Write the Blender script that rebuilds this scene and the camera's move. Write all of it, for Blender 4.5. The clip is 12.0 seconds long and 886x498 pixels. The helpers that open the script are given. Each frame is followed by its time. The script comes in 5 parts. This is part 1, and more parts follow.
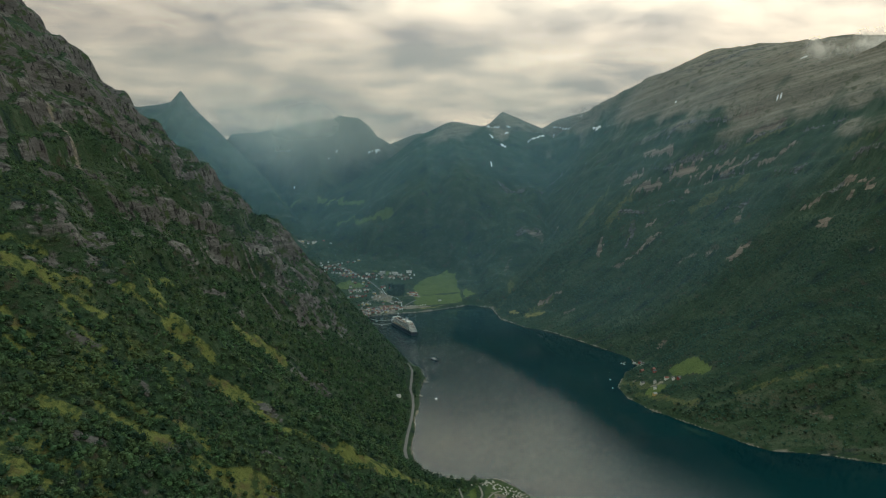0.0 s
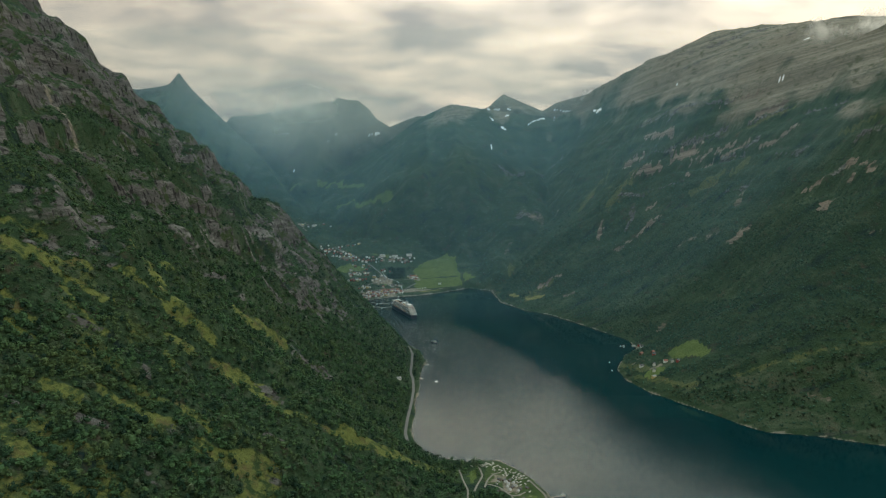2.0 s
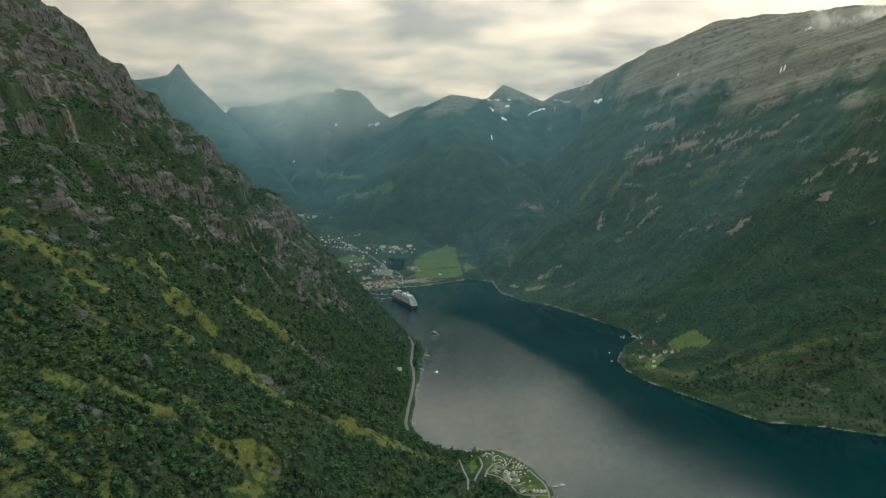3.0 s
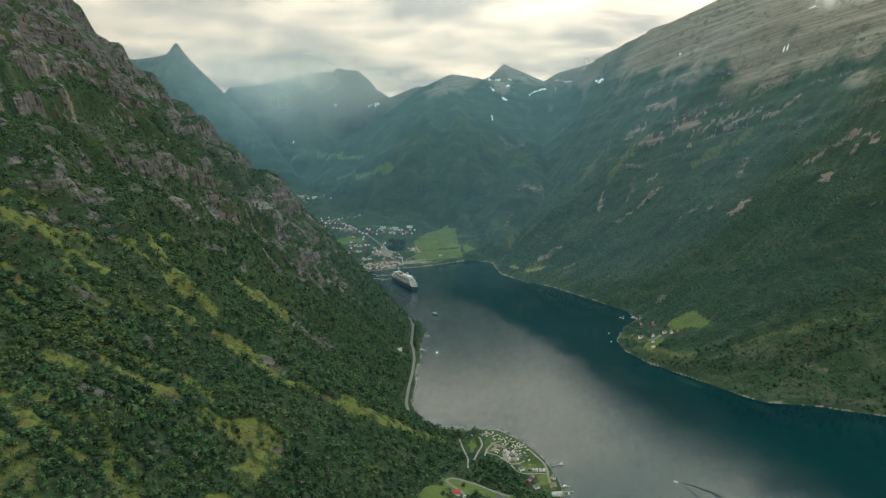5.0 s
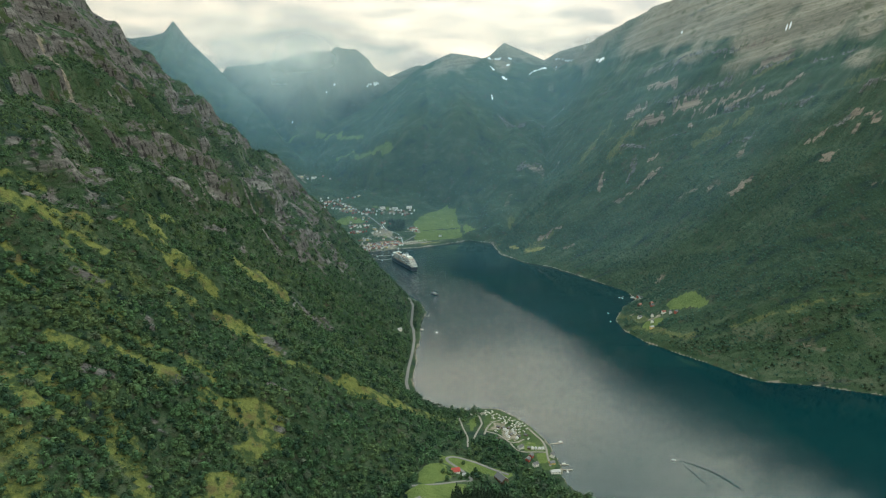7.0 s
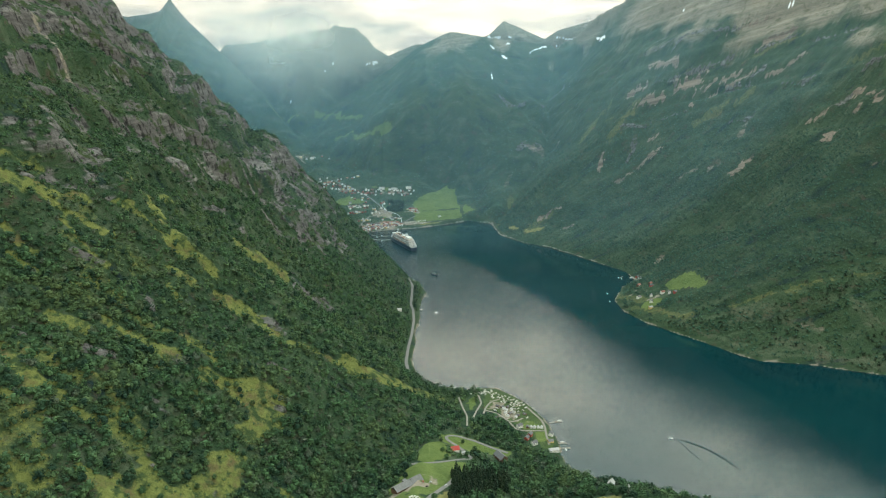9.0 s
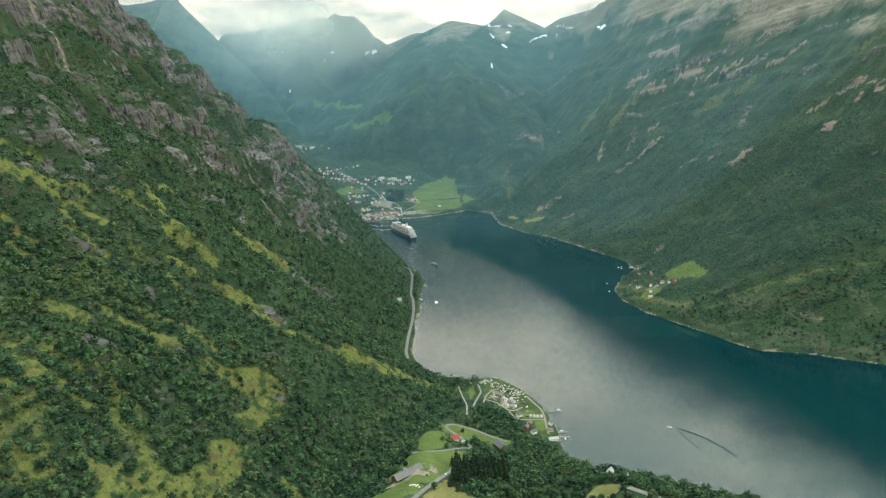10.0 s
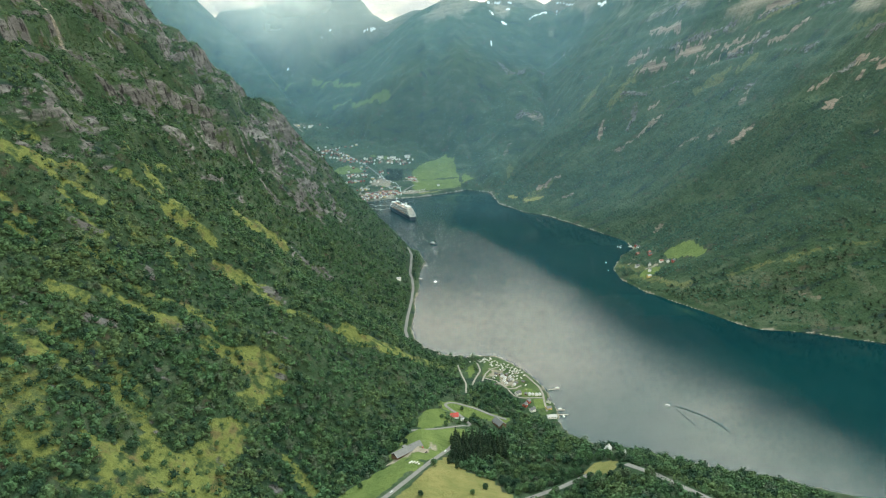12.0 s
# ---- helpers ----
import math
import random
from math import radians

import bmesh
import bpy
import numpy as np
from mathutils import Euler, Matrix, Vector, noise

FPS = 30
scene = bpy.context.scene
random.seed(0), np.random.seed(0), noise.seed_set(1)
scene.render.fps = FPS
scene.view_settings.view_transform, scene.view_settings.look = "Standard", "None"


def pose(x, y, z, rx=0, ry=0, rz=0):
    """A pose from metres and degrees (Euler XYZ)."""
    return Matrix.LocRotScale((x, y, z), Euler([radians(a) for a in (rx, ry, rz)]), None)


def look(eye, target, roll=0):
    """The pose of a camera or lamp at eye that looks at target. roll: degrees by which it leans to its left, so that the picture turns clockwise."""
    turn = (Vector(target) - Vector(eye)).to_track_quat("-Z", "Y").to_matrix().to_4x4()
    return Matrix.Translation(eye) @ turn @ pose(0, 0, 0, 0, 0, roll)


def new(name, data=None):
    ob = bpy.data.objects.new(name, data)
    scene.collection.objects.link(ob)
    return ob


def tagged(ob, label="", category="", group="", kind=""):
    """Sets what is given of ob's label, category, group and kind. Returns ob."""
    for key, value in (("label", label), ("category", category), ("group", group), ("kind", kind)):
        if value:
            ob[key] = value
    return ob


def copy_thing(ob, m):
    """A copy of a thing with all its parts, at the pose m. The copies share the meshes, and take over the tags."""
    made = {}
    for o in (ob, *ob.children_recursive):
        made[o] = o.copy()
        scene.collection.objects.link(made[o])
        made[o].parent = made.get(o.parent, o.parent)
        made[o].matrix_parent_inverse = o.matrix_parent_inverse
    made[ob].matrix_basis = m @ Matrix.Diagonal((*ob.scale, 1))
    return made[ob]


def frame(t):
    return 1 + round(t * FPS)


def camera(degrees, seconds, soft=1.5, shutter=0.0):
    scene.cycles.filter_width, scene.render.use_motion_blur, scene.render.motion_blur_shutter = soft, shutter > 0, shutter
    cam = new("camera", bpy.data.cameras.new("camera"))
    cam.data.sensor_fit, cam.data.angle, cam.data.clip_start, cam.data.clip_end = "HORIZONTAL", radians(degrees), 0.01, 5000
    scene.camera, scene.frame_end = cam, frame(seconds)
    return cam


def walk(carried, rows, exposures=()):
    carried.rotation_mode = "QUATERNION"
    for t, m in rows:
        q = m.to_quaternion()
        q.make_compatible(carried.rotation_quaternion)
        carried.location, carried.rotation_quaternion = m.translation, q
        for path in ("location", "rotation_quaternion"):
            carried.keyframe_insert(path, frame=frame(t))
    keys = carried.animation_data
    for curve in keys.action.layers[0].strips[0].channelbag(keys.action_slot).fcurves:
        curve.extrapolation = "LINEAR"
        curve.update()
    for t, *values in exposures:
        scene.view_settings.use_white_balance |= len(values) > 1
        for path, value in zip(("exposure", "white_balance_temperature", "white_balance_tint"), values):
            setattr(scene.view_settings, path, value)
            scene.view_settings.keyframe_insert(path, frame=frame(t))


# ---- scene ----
# ---- camera: a hovering drone that tilts slowly down ----
cam = camera(67.4, 12.0, soft=1.15)
EYE, TILT = 660.0, -6.4
ROWS = [
    (0.0, 0.0, 0.0, 0.0),
    (0.5, -0.35, 0.00, 0.01),
    (1.0, -0.71, 0.01, 0.00),
    (1.5, -1.08, -0.00, 0.01),
    (2.0, -1.44, 0.00, 0.03),
    (2.5, -1.82, 0.01, 0.05),
    (3.0, -2.23, 0.02, 0.05),
    (5.0, -3.87, 0.03, 0.05),
    (5.5, -4.29, 0.03, 0.07),
    (6.0, -4.71, 0.01, 0.08),
    (6.5, -5.13, 0.01, 0.10),
    (7.0, -5.56, 0.00, 0.10),
    (9.0, -7.25, -0.05, 0.12),
    (9.5, -7.69, -0.06, 0.13),
    (10.0, -8.13, -0.07, 0.14),
    (10.5, -8.57, -0.09, 0.15),
    (11.0, -9.02, -0.11, 0.15),
    (11.5, -9.46, -0.13, 0.16),
    (12.0, -9.91, -0.15, 0.18),
]
EXPO = [(0.0, -1.05), (3.0, -0.68), (6.0, -0.24), (9.0, 0.15), (12.0, 0.45)]
walk(cam, [(t, pose(0, 0, EYE, 90 + TILT + pitch, roll, yaw)) for t, pitch, yaw, roll in ROWS], EXPO)

# ---- world and sun ----
SUN_EL, SUN_AZ = radians(64), radians(20)
world = bpy.data.worlds.new("overcast_sky")
scene.world = world
world.use_nodes = True


def node(tree, kind, at=(0, 0), **values):
    n = tree.nodes.new(kind)
    for key, value in values.items():
        if key in n.inputs:
            n.inputs[key].default_value = value
    return n


def sky_nodes():
    nt = world.node_tree
    nt.nodes.clear()
    out = node(nt, "ShaderNodeOutputWorld")
    bg = node(nt, "ShaderNodeBackground", Strength=1.0)
    sky = node(nt, "ShaderNodeTexSky")
    sky.sky_type = "NISHITA"
    sky.sun_disc = False
    sky.sun_elevation, sky.sun_rotation = SUN_EL, SUN_AZ
    dim = node(nt, "ShaderNodeMix")
    dim.data_type, dim.blend_type = "RGBA", "MULTIPLY"
    dim.inputs[0].default_value = 1.0
    dim.inputs[7].default_value = (0.1, 0.1, 0.1, 1)
    nt.links.new(sky.outputs[0], dim.inputs[6])
    # cloud deck: the view direction met with a flat layer
    geo = node(nt, "ShaderNodeTexCoord")
    sep = node(nt, "ShaderNodeSeparateXYZ")
    nt.links.new(geo.outputs["Generated"], sep.inputs[0])
    up = node(nt, "ShaderNodeMath")
    up.operation = "ABSOLUTE"
    nt.links.new(sep.outputs[2], up.inputs[0])
    lift = node(nt, "ShaderNodeMath")
    lift.operation = "ADD"
    lift.inputs[1].default_value = 0.16
    nt.links.new(up.outputs[0], lift.inputs[0])
    flat = []
    for k in (0, 1):
        q = node(nt, "ShaderNodeMath")
        q.operation = "DIVIDE"
        nt.links.new(sep.outputs[k], q.inputs[0])
        nt.links.new(lift.outputs[0], q.inputs[1])
        flat.append(q)
    pos = node(nt, "ShaderNodeCombineXYZ")
    nt.links.new(flat[0].outputs[0], pos.inputs[0])
    nt.links.new(flat[1].outputs[0], pos.inputs[1])
    big = node(nt, "ShaderNodeTexNoise", Scale=1.9, Detail=9.0, Roughness=0.56, Distortion=0.25)
    nt.links.new(pos.outputs[0], big.inputs["Vector"])
    ramp = node(nt, "ShaderNodeValToRGB")
    e = ramp.color_ramp.elements
    e[0].position, e[0].color = 0.35, (0.56, 0.55, 0.52, 1)
    e[1].position, e[1].color = 0.66, (1.55, 1.36, 1.10, 1)
    m = e.new(0.5)
    m.color = (1.02, 0.93, 0.79, 1)
    nt.links.new(big.outputs["Fac"], ramp.inputs[0])
    # brighter where the deck is thin
    way = Vector((0.60, 0.62, 0.50))
    dot = node(nt, "ShaderNodeVectorMath")
    dot.operation = "DOT_PRODUCT"
    dot.inputs[1].default_value = way
    nt.links.new(geo.outputs["Generated"], dot.inputs[0])
    glow = node(nt, "ShaderNodeMapRange")
    for key, value in (("From Min", 0.45), ("From Max", 1.0), ("To Min", 0.88), ("To Max", 1.6)):
        glow.inputs[key].default_value = value
    nt.links.new(dot.outputs["Value"], glow.inputs[0])
    lit = node(nt, "ShaderNodeVectorMath")
    lit.operation = "SCALE"
    nt.links.new(ramp.outputs[0], lit.inputs[0])
    nt.links.new(glow.outputs[0], lit.inputs["Scale"])
    # cooler cloud overhead, cream towards the horizon
    high = node(nt, "ShaderNodeValToRGB")
    e = high.color_ramp.elements
    e[0].position, e[0].color = 0.10, (1.05, 0.99, 0.90, 1)
    e[1].position, e[1].color = 0.90, (1.22, 1.82, 2.12, 1)
    for place, shade in ((0.2, (1.35, 1.31, 1.22, 1)), (0.34, (2.75, 2.77, 2.56, 1)), (0.55, (1.72, 2.04, 2.06, 1))):
        e.new(place).color = shade
    nt.links.new(up.outputs[0], high.inputs[0])
    cool = node(nt, "ShaderNodeMix")
    cool.data_type, cool.blend_type = "RGBA", "MULTIPLY"
    cool.inputs[0].default_value = 1.0
    nt.links.new(high.outputs[0], cool.inputs[7])
    nt.links.new(lit.outputs[0], cool.inputs[6])
    both = node(nt, "ShaderNodeMix")
    both.data_type = "RGBA"
    both.inputs[0].default_value = 0.92
    nt.links.new(dim.outputs[2], both.inputs[6])
    nt.links.new(cool.outputs[2], both.inputs[7])
    nt.links.new(both.outputs[2], bg.inputs[0])
    nt.links.new(bg.outputs[0], out.inputs[0])


sky_nodes()
sun = new("sun", bpy.data.lights.new("sun", "SUN"))
sun.data.energy, sun.data.angle, sun.data.color = 1.3, radians(14), (1.0, 0.94, 0.84)
sun.matrix_world = look((900, 1300, 3000), (900 - math.sin(SUN_AZ) * math.cos(SUN_EL), 1300 - math.cos(SUN_AZ) * math.cos(SUN_EL), 3000 - math.sin(SUN_EL)))

# ---- materials ----
def plain(name, color, rough=0.8, metal=0.0, var=0.25, scale=1.0, bump=0.0):
    """A surface with some variation at two scales."""
    mat = bpy.data.materials.new(name)
    mat.use_nodes = True
    nt = mat.node_tree
    b = nt.nodes["Principled BSDF"]
    b.inputs["Roughness"].default_value, b.inputs["Metallic"].default_value = rough, metal
    co = node(nt, "ShaderNodeTexCoord")
    n1 = node(nt, "ShaderNodeTexNoise", Scale=scale, Detail=6.0, Roughness=0.65)
    nt.links.new(co.outputs["Object"], n1.inputs["Vector"])
    r = node(nt, "ShaderNodeValToRGB")
    e = r.color_ramp.elements
    e[0].position, e[1].position = 0.3, 0.7
    e[0].color = (*[c * (1 - var) for c in color], 1)
    e[1].color = (*[min(1, c * (1 + var)) for c in color], 1)
    nt.links.new(n1.outputs["Fac"], r.inputs[0])
    nt.links.new(r.outputs[0], b.inputs["Base Color"])
    if bump:
        bu = node(nt, "ShaderNodeBump", Strength=0.5, Distance=bump)
        nt.links.new(n1.outputs["Fac"], bu.inputs["Height"])
        nt.links.new(bu.outputs[0], b.inputs["Normal"])
    return mat


def mix_color(nt, fac, a, b):
    n = node(nt, "ShaderNodeMix")
    n.data_type = "RGBA"
    for value, socket in ((fac, n.inputs[0]), (a, n.inputs[6]), (b, n.inputs[7])):
        if isinstance(value, bpy.types.NodeSocket):
            nt.links.new(value, socket)
        elif isinstance(value, tuple):
            socket.default_value = (*value, 1)
        else:
            socket.default_value = value
    return n.outputs[2]


def math_node(nt, op, a, b=0.0, clamp=False):
    n = node(nt, "ShaderNodeMath")
    n.operation, n.use_clamp = op, clamp
    for value, socket in ((a, n.inputs[0]), (b, n.inputs[1])):
        if isinstance(value, bpy.types.NodeSocket):
            nt.links.new(value, socket)
        else:
            socket.default_value = value
    return n.outputs[0]


def noise_at(nt, where, scale, detail=5.0, rough=0.6, stretch=None):
    n = node(nt, "ShaderNodeTexNoise", Scale=scale, Detail=detail, Roughness=rough)
    if stretch:
        mp = node(nt, "ShaderNodeMapping")
        mp.inputs["Scale"].default_value = stretch
        mp.inputs["Rotation"].default_value = (0.0, 0.5, 0.35)
        nt.links.new(where, mp.inputs[0])
        where = mp.outputs[0]
    nt.links.new(where, n.inputs["Vector"])
    return n.outputs["Fac"]


def band(nt, value, lo, hi, a=0.0, b=1.0):
    n = node(nt, "ShaderNodeMapRange")
    for key, v in (("From Min", lo), ("From Max", hi), ("To Min", a), ("To Max", b)):
        n.inputs[key].default_value = v
    nt.links.new(value, n.inputs[0])
    return n.outputs[0]


def terrain_material():
    mat = bpy.data.materials.new("mountain_ground")
    mat.use_nodes = True
    nt = mat.node_tree
    b = nt.nodes["Principled BSDF"]
    b.inputs["Roughness"].default_value = 0.95
    b.inputs["Specular IOR Level"].default_value = 0.12
    co = node(nt, "ShaderNodeTexCoord").outputs["Object"]
    broad = noise_at(nt, co, 0.006, 5.0, 0.6)
    fine = noise_at(nt, co, 0.11, 6.0, 0.7)
    mid = noise_at(nt, co, 0.03, 6.0, 0.65)
    strata = noise_at(nt, co, 0.035, 7.0, 0.72, (0.5, 0.5, 2.2))
    parts = []
    for name in ("cover", "extra"):
        at = node(nt, "ShaderNodeAttribute")
        at.attribute_name = name
        sep = node(nt, "ShaderNodeSeparateColor")
        nt.links.new(at.outputs["Color"], sep.inputs[0])
        parts += [sep.outputs[0], sep.outputs[1], sep.outputs[2]] + [at.outputs["Alpha"]]
    rock, meadow, field, heath, snow, soil, hay, scar = parts

    def edge(mask, soft=0.22, grain=fine, amount=0.7):
        return band(nt, math_node(nt, "ADD", mask, math_node(nt, "MULTIPLY", math_node(nt, "SUBTRACT", grain, 0.5), amount)), 0.5 - soft, 0.5 + soft)

    low = mix_color(nt, band(nt, fine, 0.3, 0.7), (0.014, 0.034, 0.019), (0.036, 0.066, 0.032))
    low = mix_color(nt, band(nt, broad, 0.4, 0.65), low, (0.034, 0.060, 0.030))
    low = mix_color(nt, band(nt, mid, 0.56, 0.68), low, (0.055, 0.05, 0.034))
    # paler and darker colour streaks, drawn out along the slope
    slope_streaks = noise_at(nt, co, 1.0, 8.0, 0.68, (0.007, 0.03, 0.007))
    low = mix_color(nt, band(nt, slope_streaks, 0.52, 0.66), low, (0.060, 0.083, 0.050))
    low = mix_color(nt, band(nt, slope_streaks, 0.44, 0.34), low, (0.012, 0.027, 0.026))
    grass = mix_color(nt, band(nt, fine, 0.3, 0.7), (0.074, 0.098, 0.028), (0.155, 0.168, 0.052))
    grass = mix_color(nt, band(nt, mid, 0.52, 0.66), grass, (0.10, 0.085, 0.04))
    grass = mix_color(nt, band(nt, noise_at(nt, co, 0.05, 5.0, 0.7), 0.50, 0.60), grass, (0.032, 0.055, 0.022))
    lawn = mix_color(nt, band(nt, mid, 0.3, 0.7), (0.068, 0.104, 0.030), (0.114, 0.150, 0.047))
    straw = mix_color(nt, band(nt, mid, 0.3, 0.7), (0.115, 0.128, 0.042), (0.195, 0.175, 0.070))
    slanted = node(nt, "ShaderNodeCombineXYZ")
    for k, axis in enumerate(((0.045, 0.09, 0.0), (-0.5, 0.25, 2.2))):
        d = node(nt, "ShaderNodeVectorMath")
        d.operation = "DOT_PRODUCT"
        d.inputs[1].default_value = axis
        nt.links.new(co, d.inputs[0])
        nt.links.new(d.outputs["Value"], slanted.inputs[k])
    beds = noise_at(nt, slanted.outputs[0], 0.026, 10.0, 0.72)
    moor = mix_color(nt, band(nt, beds, 0.38, 0.62), (0.135, 0.125, 0.095), (0.265, 0.235, 0.185))
    moor = mix_color(nt, band(nt, mid, 0.54, 0.64), moor, (0.10, 0.105, 0.065))
    moor = mix_color(nt, band(nt, fine, 0.52, 0.66, 0.0, 0.6), moor, (0.07, 0.068, 0.05))
    stone = mix_color(nt, band(nt, strata, 0.36, 0.64), (0.022, 0.022, 0.024), (0.195, 0.190, 0.182))
    stone = mix_color(nt, band(nt, broad, 0.44, 0.62), stone, (0.088, 0.084, 0.081))
    stone = mix_color(nt, band(nt, noise_at(nt, co, 0.09, 4.0, 0.7, (1.0, 1.0, 0.25)), 0.53, 0.60), stone, (0.022, 0.022, 0.022))
    stone = mix_color(nt, band(nt, mid, 0.53, 0.60), stone, (0.04, 0.062, 0.026))
    bare = mix_color(nt, band(nt, beds, 0.38, 0.62), (0.075, 0.062, 0.052), (0.25, 0.20, 0.16))
    earth = mix_color(nt, band(nt, fine, 0.3, 0.7), (0.14, 0.122, 0.094), (0.30, 0.262, 0.215))
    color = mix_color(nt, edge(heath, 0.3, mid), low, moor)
    color = mix_color(nt, edge(meadow, 0.2, fine, 1.0), color, grass)
    color = mix_color(nt, edge(field, 0.15, fine, 0.25), color, lawn)
    color = mix_color(nt, edge(hay, 0.2, fine, 0.5), color, straw)
    color = mix_color(nt, edge(rock, 0.14, strata, 1.3), color, stone)
    color = mix_color(nt, edge(scar, 0.14, beds, 1.3), color, bare)
    color = mix_color(nt, edge(soil, 0.2, fine, 0.7), color, earth)
    color = mix_color(nt, edge(snow, 0.1, fine, 0.3), color, (0.82, 0.84, 0.86))
    nt.links.new(color, b.inputs["Base Color"])
    bump = node(nt, "ShaderNodeBump", Strength=0.8, Distance=7.0)
    nt.links.new(math_node(nt, "ADD", fine, math_node(nt, "MULTIPLY", strata, math_node(nt, "MULTIPLY", rock, 2.0))), bump.inputs["Height"])
    nt.links.new(bump.outputs[0], b.inputs["Normal"])
    return mat


M_GROUND = terrain_material()


def foliage(name, dark, light, yellow, grey, runs=None):
    """Leaves whose colour changes from tree to tree, from stand to stand and from leaf to leaf."""
    mat = bpy.data.materials.new(name)
    mat.use_nodes = True
    nt = mat.node_tree
    b = nt.nodes["Principled BSDF"]
    b.inputs["Roughness"].default_value = 0.8
    b.inputs["Specular IOR Level"].default_value = 0.2
    geo = node(nt, "ShaderNodeNewGeometry")
    at = node(nt, "ShaderNodeAttribute")
    at.attribute_name = "tree"
    one = math_node(nt, "FRACT", math_node(nt, "ADD", at.outputs["Fac"], node(nt, "ShaderNodeObjectInfo").outputs["Random"]))
    stand = noise_at(nt, geo.outputs["Position"], 1.0, 5.0, 0.62, runs) if runs else noise_at(nt, geo.outputs["Position"], 0.012, 4.0, 0.6)
    leaf = noise_at(nt, geo.outputs["Position"], 0.9, 3.0, 0.7)
    c = mix_color(nt, band(nt, one, 0.0, 0.75), dark, light)
    c = mix_color(nt, band(nt, one, 0.9, 0.93), c, grey)
    c = mix_color(nt, math_node(nt, "MULTIPLY", band(nt, stand, 0.46, 0.64), band(nt, one, 0.1, 0.5)), c, yellow)
    c = mix_color(nt, math_node(nt, "MULTIPLY", geo.outputs["Random Per Island"], 0.4), c, tuple(v * 0.7 for v in dark))
    c = mix_color(nt, band(nt, leaf, 0.35, 0.65, 0.0, 0.35), c, tuple(v * 0.5 for v in dark))
    nt.links.new(c, b.inputs["Base Color"])
    return mat


M_BIRCH = foliage("birch_leaves", (0.011, 0.036, 0.022), (0.070, 0.145, 0.060), (0.098, 0.148, 0.058), (0.078, 0.102, 0.070))
M_FIR = foliage("spruce_needles", (0.012, 0.030, 0.018), (0.034, 0.060, 0.030), (0.04, 0.064, 0.028), (0.02, 0.034, 0.022))
# far greens are bluer: haze and sky-lit shade are mixed into the leaf colours
M_WOODS = foliage("haze_blue_leaves", (0.020, 0.064, 0.048), (0.060, 0.142, 0.092), (0.092, 0.138, 0.078), (0.066, 0.088, 0.066), (0.0035, 0.026, 0.004))
M_BARK = plain("birch_bark", (0.20, 0.17, 0.14), 0.9, var=0.5, scale=2.0)


def water_material():
    mat = bpy.data.materials.new("fjord_water")
    mat.use_nodes = True
    nt = mat.node_tree
    b = nt.nodes["Principled BSDF"]
    b.inputs["IOR"].default_value = 1.4
    co = node(nt, "ShaderNodeTexCoord").outputs["Object"]
    at = node(nt, "ShaderNodeAttribute")
    at.attribute_name = "wind"
    lanes = noise_at(nt, co, 0.004, 5.0, 0.6, (0.45, 1.6, 1.0))
    streaks = noise_at(nt, co, 0.03, 4.0, 0.6, (0.10, 1.5, 1.0))
    wind = math_node(nt, "ADD", at.outputs["Fac"], math_node(nt, "ADD", band(nt, lanes, 0.3, 0.7, -0.12, 0.12), band(nt, streaks, 0.3, 0.7, -0.04, 0.04)), True)
    nt.links.new(band(nt, wind, 0.0, 1.0, 0.06, 0.21), b.inputs["Roughness"])
    color = mix_color(nt, band(nt, lanes, 0.3, 0.7), (0.0004, 0.017, 0.023), (0.0010, 0.025, 0.029))
    nt.links.new(color, b.inputs["Base Color"])
    chop = noise_at(nt, co, 0.4, 2.0, 0.5)
    bump = node(nt, "ShaderNodeBump", Strength=1.0, Distance=1.0)
    nt.links.new(math_node(nt, "MULTIPLY", chop, band(nt, math_node(nt, "MULTIPLY", wind, wind), 0.2, 1.0, 0.03, 0.9)), bump.inputs["Height"])
    nt.links.new(bump.outputs[0], b.inputs["Normal"])
    return mat


M_WATER = water_material()

# ---- the land: one height field round the fjord ----
LATTICES = {}


def lattice(seed):
    if seed not in LATTICES:
        LATTICES[seed] = np.random.RandomState(seed).rand(256, 256)
    return LATTICES[seed]


def vnoise(x, y, seed):
    g = lattice(seed)
    xi, yi = np.floor(x).astype(int), np.floor(y).astype(int)
    fx, fy = x - xi, y - yi
    fx, fy = fx * fx * (3 - 2 * fx), fy * fy * (3 - 2 * fy)
    a, b = g[yi % 256, xi % 256], g[yi % 256, (xi + 1) % 256]
    c, d = g[(yi + 1) % 256, xi % 256], g[(yi + 1) % 256, (xi + 1) % 256]
    return (a + (b - a) * fx) * (1 - fy) + (c + (d - c) * fx) * fy - 0.5


def fbm(x, y, size, seed, octaves=4, gain=0.5):
    """Noise between about -0.5 and 0.5 with its largest features 'size' metres across."""
    total, amp, f = 0.0, 1.0, 1.0 / size
    for k in range(octaves):
        total = total + amp * vnoise(x * f + 17.3 * k, y * f - 9.1 * k, seed + k)
        amp, f = amp * gain, f * 2.03
    return total


def ridged(x, y, size, seed, octaves=4):
    total, amp, f = 0.0, 1.0, 1.0 / size
    for k in range(octaves):
        total = total + amp * (0.5 - 2 * np.abs(vnoise(x * f + 7.7 * k, y * f + 3.1 * k, seed + k)))
        amp, f = amp * 0.5, f * 2.1
    return total


